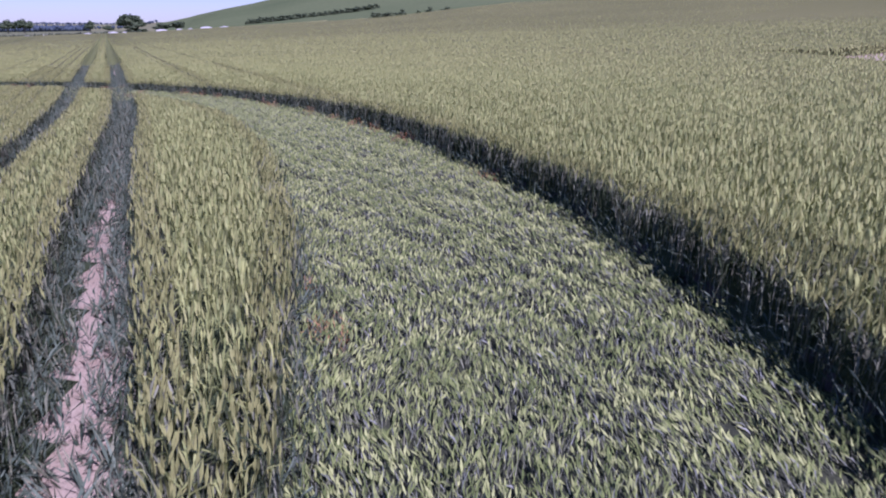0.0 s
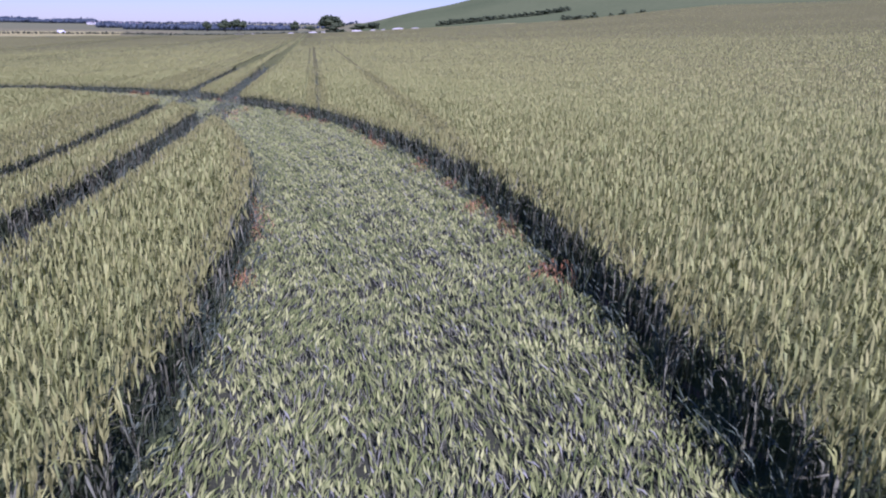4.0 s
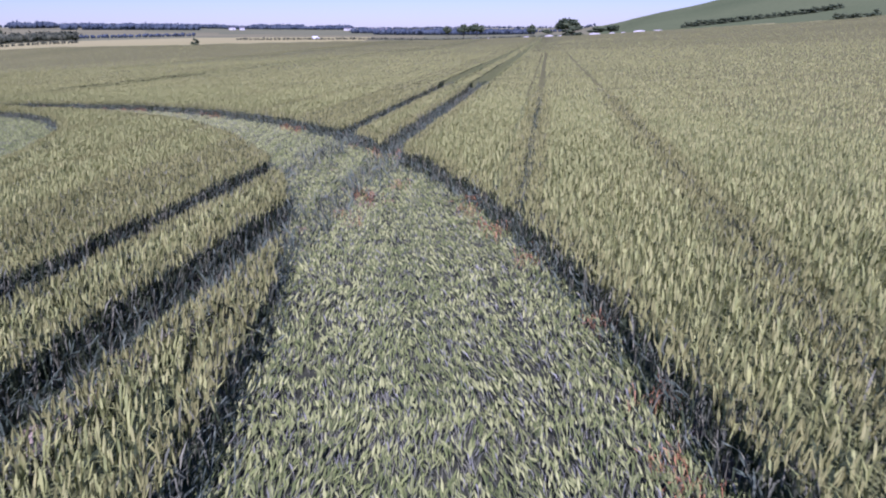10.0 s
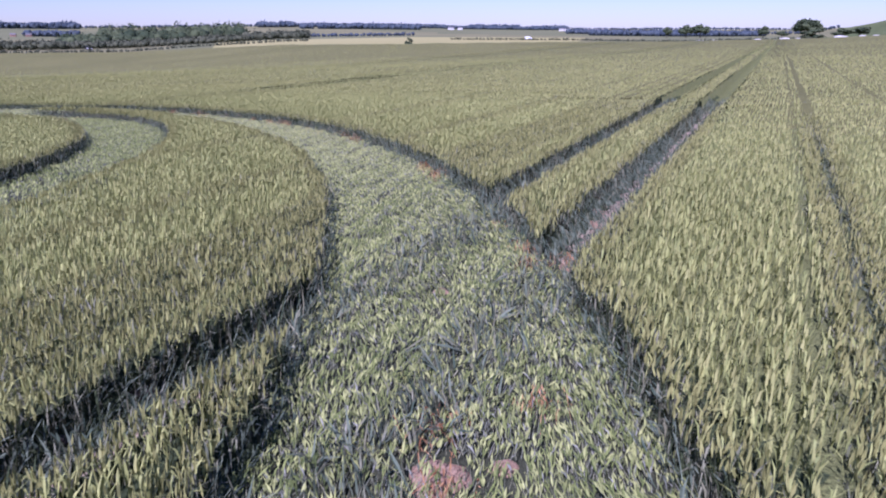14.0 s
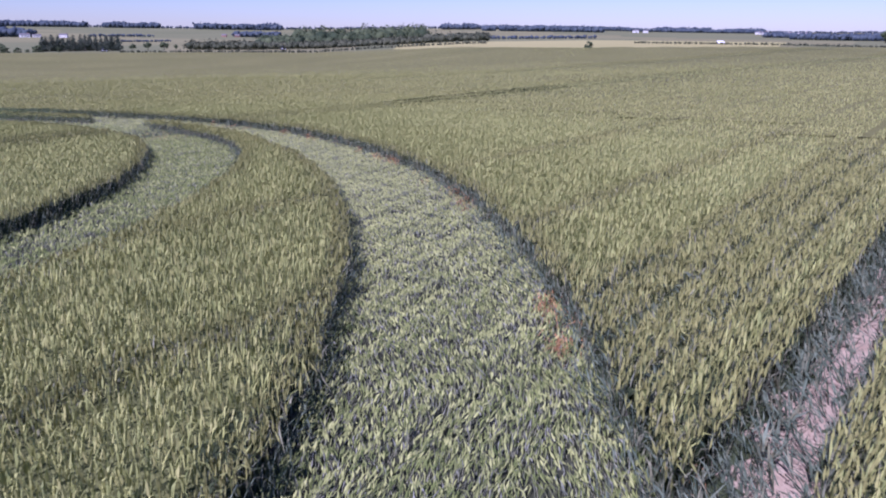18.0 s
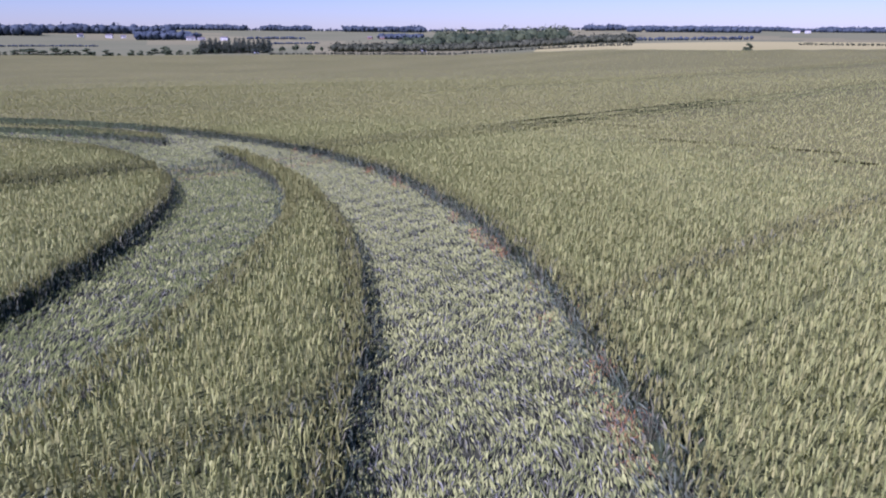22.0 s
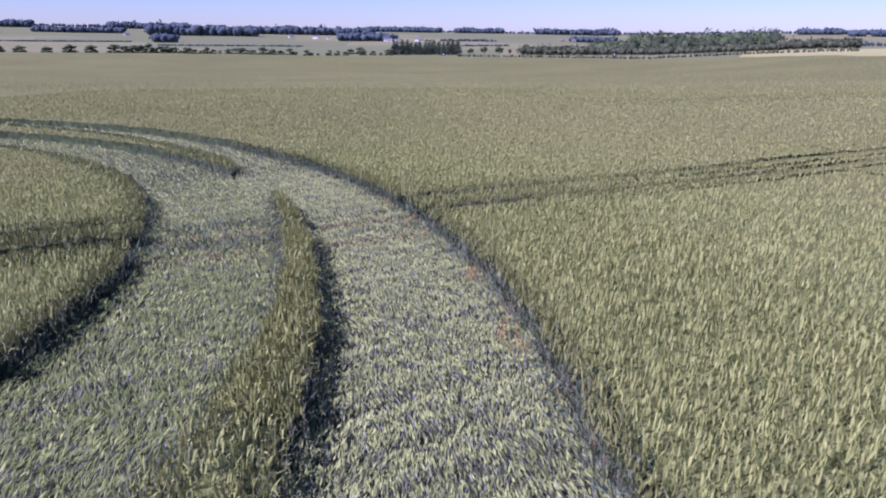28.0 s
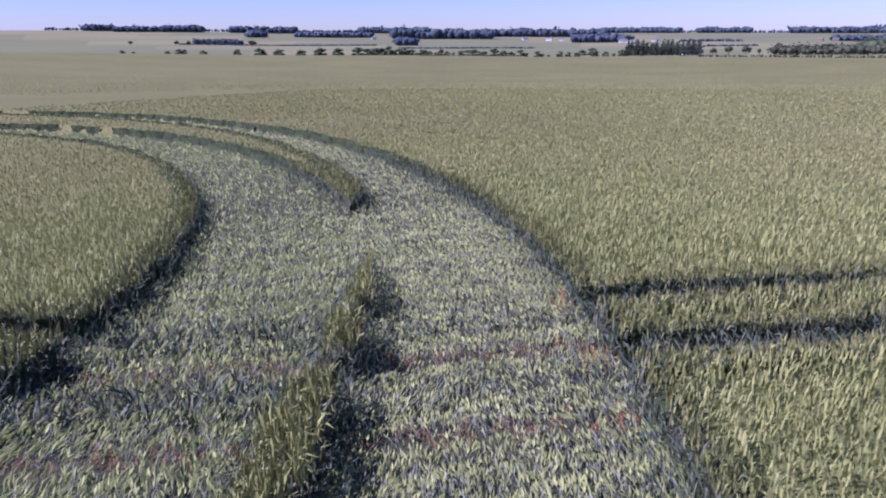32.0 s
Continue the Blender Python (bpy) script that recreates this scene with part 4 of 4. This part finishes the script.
TREES_A = ((83.1, 506, 4.4, 4.1), (82.1, 506, 4.4, 5.2), (81.0, 507, 5.2, 5.2), (80.2, 507, 2.6, 3.7))
TREES_B = ((30.3, 574, 7.1, 7.5), (29.0, 574, 10.7, 8.9), (28.0, 574, 11.5, 9.3), (23.8, 575, 7.1, 8.0), (22.6, 576, 8.0, 4.4), (18.9, 577, 11.5, 6.2), (17.9, 577, 11.5, 7.1), (17.5, 577, 4.4, 6.2))
HILL_HEDGE = ((12.3, 418, 5.2, 2.9), (11.4, 419, 5.9, 3.3), (10.5, 419, 5.2, 2.9), (9.7, 419, 5.9, 2.9), (8.8, 420, 5.2, 2.9), (8.1, 420, 4.6, 2.6), (7.3, 420, 4.6, 2.6), (6.5, 420, 3.9, 2.6), (5.6, 421, 5.2, 2.6), (4.6, 421, 4.6, 2.6), (3.9, 421, 5.2, 2.9), (2.9, 422, 5.2, 2.9), (1.8, 382, 4.1, 3.0), (1.4, 382, 3.6, 2.7), (0.6, 383, 4.1, 2.7), (-0.5, 363, 3.9, 3.4), (-1.9, 354, 2.7, 2.2), (-2.8, 344, 3.7, 3.2), (-4.3, 344, 4.3, 2.4))
HILL_HEDGE = tuple((az, 515 if az > 2.2 else d, w * 1.35, h * 1.25) for az, d, w, h in HILL_HEDGE)
HILL_HEDGE += tuple((az - 0.42, d + 3, w * 0.9, h * 0.85) for az, d, w, h in HILL_HEDGE[:15])
FAR_TREES = ((125.0, 906, 5.3, 4.7), (122.0, 908, 5.3, 5.3), (121.2, 908, 5.3, 5.3), (119.8, 908, 5.3, 5.3), (116.8, 909, 9.3, 6.7))

bushes = [make_tree(500 + i, bushy=True, n=180, name="hedge_bush", category="bush", group="bushes along the field's far edge",
                    label="rounded dark green hawthorn bush in the broken hedge") for i in range(5)]
grow_rows(HEDGE_A, bushes, wide=1.25)
grow_rows(HEDGE_B, bushes, wide=1.25)
grow_rows(HEDGE_C, bushes, wide=1.25)
retire(bushes)
hillside = [make_tree(520 + i, bushy=True, n=260, name="hillside_bush", category="bush", group="bushes at the foot of the hill",
                      label="dark scrubby bush at the foot of the grass hill", mat=FOLIAGE) for i in range(4)]
grow_rows(HILL_HEDGE, hillside, 14.0)
retire(hillside)
trees = [make_tree(540 + i, name="tree", group="trees beyond the field", label="broad dark green tree standing beyond the wheat field") for i in range(5)]
grow_rows(TREES_A, trees)
grow_rows(TREES_B, trees)
grow_rows(FAR_TREES, trees)
retire(trees)
big = make_tree(561, n=900, name="broad_tree", label="large spreading dark green tree beyond the field")
m, sc = set_out(big, 21.0, 576, 23.0, 13.5, 1.0)
big.matrix_basis, big.scale = m, sc
lone = make_tree(562, bushy=True, n=500, name="dark_bush", category="bush", label="dense dark bush in front of the large tree")
m, sc = set_out(lone, 20.6, 536, 17.0, 7.2, 0.3)
lone.matrix_basis, lone.scale = m, sc
lone = make_tree(563, bushy=True, n=500, name="lone_bush", category="bush", label="single round green bush on the field edge before ripe barley")
m, sc = set_out(lone, 48.5, 253, 3.4, 2.7, 0.3)
lone.matrix_basis, lone.scale = m, sc

pines = [make_conifer(580 + i, "tall grey-green conifer in the close-planted stand", "conifers of the planted stand") for i in range(4)]
g = random.Random(5)
for row in range(3):
    for i in range(15):
        az = 83.9 + 5.1 * (i + 0.5 + g.uniform(-0.25, 0.25)) / 15
        src = pines[g.randrange(4)]
        h = g.uniform(8.4, 10.8)
        m, sc = set_out(src, az, 503 + row * 5 + g.uniform(-1, 1), h * 1.15, h, g.uniform(0, 6.28))
        copy_thing(src, m).scale = sc
retire(pines)


def wood(name, label, rows, mat, depth, size, spread):
    """Woodland too far to count its trees: crowns of leaf clumps, row behind row, on trunks, in one mesh."""
    g = np.random.default_rng(len(rows) + int(size * 10))
    vs, fs, o = [], [], 0
    for a0, a1, dist, h in rows:
        n = max(3, int(radians(a1 - a0) * dist / (h * spread)))
        for j in range(depth):
            for i in range(n):
                az = a0 + (a1 - a0) * (i + g.uniform(0.1, 0.9)) / n
                d = max(dist + j * h * 1.2, float(table(EDGE, az)) + 10)
                x, y, z = there(az, d + g.uniform(-0.4, 0.4) * h)
                hh = h * g.uniform(0.8, 1.3) * (0.95 + 0.1 * j)
                lobes = [(x + g.normal(0, 0.22) * hh, y + g.normal(0, 0.22) * hh, z + hh * g.uniform(0.22, 0.8), hh * g.uniform(0.18, 0.3)) for _ in range(6)]
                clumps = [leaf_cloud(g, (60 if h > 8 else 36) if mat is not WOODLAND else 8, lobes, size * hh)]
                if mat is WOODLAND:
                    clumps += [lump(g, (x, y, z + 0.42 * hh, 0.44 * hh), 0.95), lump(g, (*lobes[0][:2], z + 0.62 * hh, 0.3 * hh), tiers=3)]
                else:
                    clumps.append(lump(g, (x, y, z + 0.42 * hh, 0.36 * hh), 0.95))
                for v, f in clumps:
                    vs.append(v)
                    fs.append(f + o)
                    o += len(v)
                stem = np.array([(x - 0.02 * hh, y, z - 0.5), (x + 0.02 * hh, y, z - 0.5), (x, y, z + 0.6 * hh)])
                vs.append(stem)
                fs.append(np.array([[o, o + 1, o + 2]]))
                o += 3
    return tagged(new(name, mesh_from(name, np.concatenate(vs), np.concatenate(fs), [mat])), label, "wood", kind="stuff")


wood("mixed_wood", "tall dark mixed woodland at the field's end", ((71.4, 74.5, 538, 7.8), (62.0, 71.8, 569, 11.2)), FOLIAGE, 4, 0.055, 0.36)
wood("scrub_belt", "grey-green scrub and young trees edging the wood", ((74.2, 79.4, 507, 5.2), (57.1, 61.9, 530, 5.8), (61.9, 74.2, 512, 4.6)), SCRUB, 3, 0.09, 0.32)
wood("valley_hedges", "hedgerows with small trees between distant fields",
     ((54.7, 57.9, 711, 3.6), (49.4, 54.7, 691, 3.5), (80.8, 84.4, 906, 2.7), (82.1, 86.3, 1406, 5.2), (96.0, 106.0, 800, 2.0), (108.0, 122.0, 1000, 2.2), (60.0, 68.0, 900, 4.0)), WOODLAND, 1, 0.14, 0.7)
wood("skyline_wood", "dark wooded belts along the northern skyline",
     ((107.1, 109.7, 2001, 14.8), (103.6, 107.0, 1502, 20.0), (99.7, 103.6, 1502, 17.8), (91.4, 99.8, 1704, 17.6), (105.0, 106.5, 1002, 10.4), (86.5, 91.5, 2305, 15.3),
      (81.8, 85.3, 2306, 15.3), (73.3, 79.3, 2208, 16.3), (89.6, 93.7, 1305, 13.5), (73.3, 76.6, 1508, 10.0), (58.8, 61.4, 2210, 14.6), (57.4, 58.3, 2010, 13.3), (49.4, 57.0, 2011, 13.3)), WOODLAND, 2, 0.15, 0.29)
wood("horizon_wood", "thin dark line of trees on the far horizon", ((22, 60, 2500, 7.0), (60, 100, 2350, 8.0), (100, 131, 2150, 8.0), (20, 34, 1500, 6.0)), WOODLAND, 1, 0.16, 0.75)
wood("valley_wood", "low woods across the valley, tinted blue for haze",
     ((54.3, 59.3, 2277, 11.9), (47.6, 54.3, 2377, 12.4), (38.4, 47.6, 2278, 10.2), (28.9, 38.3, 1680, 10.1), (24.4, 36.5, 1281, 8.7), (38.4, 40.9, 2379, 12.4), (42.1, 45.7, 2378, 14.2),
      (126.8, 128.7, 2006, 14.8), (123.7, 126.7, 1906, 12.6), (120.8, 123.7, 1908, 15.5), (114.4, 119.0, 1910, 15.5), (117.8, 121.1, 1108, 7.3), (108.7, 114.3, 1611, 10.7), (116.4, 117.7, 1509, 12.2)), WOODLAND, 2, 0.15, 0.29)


wood("field_verge", "rough green verge and low hedge along the field's far edge", ((20, 46, 380, 1.3), (57, 84, 420, 1.7)), SCRUB, 1, 0.12, 0.8)


def heap(az, dist, w, h, seed):
    """A low uneven bank of spoil."""
    g = random.Random(seed)
    bm = bmesh.new()
    bmesh.ops.create_icosphere(bm, subdivisions=3, radius=1.0)
    for v in bm.verts:
        k = 1 + 0.25 * noise.noise(v.co * 2.3 + Vector((seed, 0, 0)))
        v.co = Vector((v.co.x * w / 2 * k, v.co.y * w / 4 * k, max(v.co.z, -0.15) * h * 0.65 * k))
    me = bpy.data.meshes.new("chalk_bank")
    bm.to_mesh(me)
    bm.free()
    me.materials.append(CHALK)
    ob = tagged(new("chalk_bank", me), "low bank of bare white chalk beside the field track", "chalk bank", "chalk banks along the track")
    x, y, z = there(az, max(dist, float(table(EDGE, az)) + 5))
    ob.matrix_basis = Matrix.Translation((x, y, z + 0.1 * h)) @ Matrix.Rotation(radians(az) + g.uniform(-0.2, 0.2), 4, 'Z')


for i, q in enumerate(((27.5, 404, 4.5, 0.7), (26.4, 405, 3.2, 0.7), (23.6, 405, 3.8, 1.1), (21.9, 406, 5.7, 1.4), (21.1, 406, 3.2, 1.1), (18.5, 407, 7.0, 1.7), (17.2, 407, 3.8, 1.4), (16.4, 407, 3.8, 1.1),
                       (15.2, 408, 7.6, 1.7), (13.8, 408, 6.4, 1.1), (2.1, 372, 2.3, 0.9), (0.4, 363, 3.9, 0.8), (-4.2, 334, 1.6, 0.8))):
    heap(*q, 30 + i)


def box(bm, x0, x1, y0, y1, z0, z1, bevel=0.0):
    r = bmesh.ops.create_cube(bm, size=1.0, matrix=Matrix.Translation(((x0 + x1) / 2, (y0 + y1) / 2, (z0 + z1) / 2)) @ Matrix.Diagonal((x1 - x0, y1 - y0, z1 - z0, 1)))
    if bevel:
        bmesh.ops.bevel(bm, geom=list({e for v in r["verts"] for e in v.link_edges}), offset=bevel, segments=2, affect='EDGES')


def house(az, dist, w, h, mat, label):
    """Walls, pitched roof with eaves, chimney, door and windows."""
    root = new("house")
    d, eave = w * 0.6, h * 0.62
    bm = bmesh.new()
    box(bm, -w / 2, w / 2, -d / 2, d / 2, -0.5, eave)
    part("wall", bm, mat, root)
    bm = bmesh.new()
    o = 0.3
    pts = [bm.verts.new(p) for p in ((-w / 2 - o, -d / 2 - o, eave - 0.1), (w / 2 + o, -d / 2 - o, eave - 0.1), (w / 2 + o, d / 2 + o, eave - 0.1), (-w / 2 - o, d / 2 + o, eave - 0.1),
                                      (-w / 2 - o, 0, h), (w / 2 + o, 0, h))]
    for f in ((0, 1, 5, 4), (2, 3, 4, 5), (0, 4, 3), (1, 2, 5), (3, 2, 1, 0)):
        bm.faces.new([pts[i] for i in f])
    roof = part("roof", bm, TILES, root)
    bm = bmesh.new()
    box(bm, w * 0.3, w * 0.38, -0.5, 0.5, h * 0.8, h * 1.15)
    part("chimney", bm, BRICKWORK, roof)
    for k in range(3):
        cx = (k - 1) * w * 0.3
        bm = bmesh.new()
        box(bm, cx - w * 0.06, cx + w * 0.06, -d / 2 - 0.04, -d / 2 + 0.03, eave * 0.35, eave * 0.72)
        part("window", bm, GLASS, root)
    bm = bmesh.new()
    box(bm, w * 0.12, w * 0.19, -d / 2 - 0.05, -d / 2 + 0.03, 0, eave * 0.6)
    part("door", bm, BARK, root)
    x, y, z = there(az, dist)
    root.matrix_basis = Matrix.Translation((x, y, z)) @ Matrix.Rotation(radians(az) + 0.3 * math.sin(az * 9), 4, 'Z')
    return tagged(root, label, "house", "houses across the valley")


for az, dist, w, h in ((108.5, 1480, 8.9, 5.4), (97.3, 1480, 8.9, 6.5), (95.5, 1480, 11.1, 6.5), (94.6, 1480, 8.9, 5.4), (90.1, 1285, 13.5, 5.8), (89.4, 1285, 11.5, 4.8), (87.8, 1285, 11.5, 5.8)):
    house(az, dist, w, h, PLASTER, "pale rendered house with a grey roof among trees")
for az, dist, w, h in ((77.3, 1480, 8.9, 5.4), (76.4, 1480, 8.9, 5.4)):
    house(az, dist, w, h, BRICKWORK, "brick house with a grey roof among trees")
for az, dist, w, h in ((38.8, 2150, 13.0, 7.5), (38.4, 2150, 13.0, 7.5), (37.0, 2150, 22.8, 6.5), (36.0, 2150, 26.0, 6.5), (47.1, 2150, 16.3, 7.5), (46.4, 2150, 13.0, 7.5)):
    house(az, dist, w, h, PLASTER, "long white farm building on the far hillside")


def wheel(root, x, y, r, w):
    bm = bmesh.new()
    bmesh.ops.create_cone(bm, cap_ends=True, segments=20, radius1=r, radius2=r, depth=w, matrix=Matrix.Translation((x, y, r)) @ Matrix.Rotation(radians(90), 4, 'X'))
    bmesh.ops.bevel(bm, geom=[e for e in bm.edges if len(e.link_faces) == 2 and e.calc_face_angle(0) > 1], offset=w * 0.15, segments=2, affect='EDGES')
    tyre = part("wheel", bm, RUBBER, root)
    bm = bmesh.new()
    bmesh.ops.create_cone(bm, cap_ends=True, segments=14, radius1=r * 0.55, radius2=r * 0.5, depth=w * 1.06, matrix=Matrix.Translation((x, y, r)) @ Matrix.Rotation(radians(90), 4, 'X'))
    part("rim", bm, WHITE, tyre)


def van(az, dist):
    root = new("van")
    bm = bmesh.new()
    box(bm, -2.4, 1.5, -0.95, 0.95, 0.45, 2.1, 0.15)
    part("body", bm, WHITE, root)
    bm = bmesh.new()
    box(bm, 1.45, 2.5, -0.92, 0.92, 0.45, 1.25, 0.15)
    part("bonnet", bm, WHITE, root)
    bm = bmesh.new()
    box(bm, 1.2, 1.62, -0.8, 0.8, 1.3, 1.85, 0.05)
    part("windscreen", bm, GLASS, root)
    for x in (-1.6, 1.7):
        for y in (-0.86, 0.86):
            wheel(root, x, y, 0.36, 0.24)
    x, y, z = there(az, max(dist, float(table(EDGE, az)) + 4))
    root.matrix_basis = Matrix.Translation((x, y, z)) @ Matrix.Rotation(radians(az + 12), 4, 'Z') @ Matrix.Scale(0.8, 4)
    return tagged(root, "white van parked on the track past the wheat", "van")


van(40.0, 400)


def tractor(az, dist):
    root = new("tractor")
    bm = bmesh.new()
    box(bm, 0.1, 2.0, -0.4, 0.4, 0.8, 1.6, 0.1)
    part("bonnet", bm, DARK, root)
    bm = bmesh.new()
    box(bm, -1.3, 0.2, -0.7, 0.7, 0.9, 2.6, 0.1)
    part("cab", bm, DARK, root)
    bm = bmesh.new()
    box(bm, -1.15, 0.24, -0.73, 0.73, 1.6, 2.4, 0.03)
    part("cab_glass", bm, GLASS, root)
    for x, r in ((-0.9, 0.85), (1.5, 0.55)):
        for y in (-0.9, 0.9):
            wheel(root, x, y, r, 0.42)
    x, y, z = there(az, max(dist, float(table(EDGE, az)) + 6))
    root.matrix_basis = Matrix.Translation((x, y, z)) @ Matrix.Rotation(radians(az + 20), 4, 'Z')
    return tagged(root, "dark tractor standing at the field margin", "tractor", "tractors at the margin")


tractor(85.0, 491)
tractor(72.6, 493)


# ---------------------------------------------------------------- small things in the laid ring
def tuft(x, y, h, seed, n, mat_set, name, label, group, lean=0.45, wide=0.16):
    """A clump of stalks that stands or has half risen again."""
    g = np.random.default_rng(seed)
    parts = []
    px, py = x + g.normal(0, wide, n), y + g.normal(0, wide, n)
    pz = ground(px, py) + h * g.uniform(0.6, 1.1, n)
    scatter(parts, EDGE_T, px, py, pz, g.uniform(0, 6.28, n), g.uniform(0.7, 1.0, n) * h / 0.7, g.normal(0, lean, n))
    v, f, m = joined(parts)
    base = (x, y, float(ground(x, y)))
    ob = new(name, mesh_from(name, v - np.array(base), f, mat_set, m))
    ob.location = base
    return tagged(ob, label, "tuft", group, "stuff")


TRACK_RISEN = ()
for c in TRAMS[:2]:
    for v in np.arange(30.0, 48.0, 0.38):
        x, y = in_lane(c, v)
        x, y = float(x) + 0.22 * math.sin(v * 7.1), float(y) + 0.2 * math.sin(v * 11.3)
        r, a = polar(x, y)
        if float(table(INNER, a)) - 0.2 < r < float(table(OUTER, a)) + 0.1:
            TRACK_RISEN += ((x, y),)
RISEN = TRACK_RISEN + ((-41.42, 44.61), (-44.46, 44.27), (-7.25, 26.2), (-4.12, 20.93), (-4.56, 24.1), (0.05, 5.3), (0.88, 7.1), (0.65, 13.1), (-1.92, 14.3),
         (-52.26, 39.7), (-39.9, 39.5), (-40.6, 40.1), (-2.4, 16.0), (-1.1, 11.6), (-15.2, 34.6), (-16.3, 34.9), (-14.2, 35.2), (-17.4, 36.6), (-15.9, 36.2),
         (-18.6, 38.2), (-13.1, 31.2), (-12.5, 31.9), (-58.8, 38.6), (-55.9, 42.4))
for i, (x, y) in enumerate(RISEN):
    tuft(x, y, 0.26 + 0.08 * math.sin(i * 2.3), 700 + i, 26, [LEAF, LEAF, STEM], "risen_tuft", "dark green tuft of half-risen stalks in the flattened wheat", "tufts in the laid ring")
WITHERED = ((-39.5, 45.35), (-37.2, 44.85), (-31.3, 43.9), (-49.6, 44.55), (-47.9, 44.7), (-45.8, 45.0), (-30.4, 43.8), (-24.2, 41.6), (-22.6, 40.75), (-19.7, 39.25), (-18.1, 37.85), (-28.3, 43.2), (-33.0, 44.4), (-9.0, 30.55), (-6.4, 27.4), (-5.3, 25.8), (-4.6, 25.1), (-3.1, 22.0), (-34.75, 44.85), (-43.2, 45.2), (-30.0, 43.6), (-36.6, 45.0), (-39.4, 45.2), (-6.0, 19.8), (-5.5, 19.1),
            (-13.9, 32.8), (-13.5, 33.4), (-2.6, 8.6), (-1.1, 6.3), (-46.2, 44.9), (-48.0, 44.7), (-25.1, 42.0), (-26.9, 42.9), (-2.2, 9.6), (-6.9, 21.0),
            (-9.0, 29.95), (-7.55, 28.45), (-7.4, 28.3), (-6.5, 27.05), (-3.25, 21.9), (-3.2, 21.8), (-5.05, 18.25), (-5.3, 18.9), (-4.4, 16.75), (-4.3, 16.5), (-41.76, 45.25), (-44.26, 45.25),
            (-34.4, 44.35), (-37.3, 44.7), (-31.1, 43.7), (-1.55, 7.5), (-0.9, 6.1), (-13.7, 32.5), (-13.1, 32.1), (-12.9, 31.1), (-12.5, 30.8), (-15.8, 36.7))
for c in WORN:
    for v in np.arange(38.0, 66.0, 0.3):
        x, y = (float(q) for q in in_lane(c, v))
        r, a = polar(x, y)
        if float(table(CORE, a)) + 0.2 < r < float(table(OUTER, a)) - 0.1 and not (float(table(BAND, a)) < r < float(table(INNER, a)) and a < TIP_A):
            WITHERED += ((x + 0.1 * math.sin(v * 9), y),)
for a in np.arange(14.0, 112.0, 0.42):
    if rusty(a):
        rad = float(table(OUTER, a)) - 0.25 + 0.07 * math.sin(a * 17)
        WITHERED += ((CX + rad * math.cos(radians(a)), CY + rad * math.sin(radians(a))),)
for i, (x, y) in enumerate(WITHERED):
    on_track = min(abs(x * TNX + y * TNY - c) for c in WORN) < 0.4
    tuft(x, y, 0.24 if on_track else 0.32 + 0.06 * math.sin(i * 1.7), 800 + i, 20 if on_track else 18, [DEAD, DEAD, DEAD], "withered_tuft", "withered russet straw at the foot of the standing wheat", "withered tufts", 0.55, 0.09)


TRODDEN = material("trodden_brown_soil", (0.20, 0.115, 0.07), (0.42, 0.29, 0.19), 0.95, 6.0, 45, 0.0, 0, 0.02, patch=0.5, spec=0.1)


def soil_patch(x, y, r, seed):
    """A trodden bare place: a low, cracked, uneven cake of soil."""
    bm = bmesh.new()
    rings = []
    for w in (1.0, 0.85, 0.65, 0.4, 0.15):
        ring = []
        for i in range(22):
            q = 2 * math.pi * i / 22
            k = w * r * (1 + 0.45 * noise.noise(Vector((math.cos(q) * 1.3, math.sin(q) * 1.3, seed))))
            px, py = x + k * math.cos(q), y + k * math.sin(q) * 0.85
            lift = 0.125 * (1 - w ** 4) + 0.025 * noise.noise(Vector((px * 11, py * 11, 1))) - 0.02
            ring.append(bm.verts.new((px - x, py - y, float(ground(px, py)) - float(ground(x, y)) + lift)))
        rings.append(ring)
    for p, q in zip(rings[:-1], rings[1:]):
        for i in range(22):
            bm.faces.new((p[i], p[i - 21], q[i - 21], q[i]))
    bm.faces.new(rings[-1])
    me = bpy.data.meshes.new("soil_patch")
    bm.to_mesh(me)
    bm.free()
    me.materials.append(TRODDEN)
    ob = tagged(new("soil_patch", me), "bare pinkish soil trodden open in the flattened wheat", "soil patch", "bare soil patches")
    ob.location = (x, y, float(ground(x, y)))


for i, q in enumerate(SOIL_SPOTS):
    soil_patch(*q, i + 3)
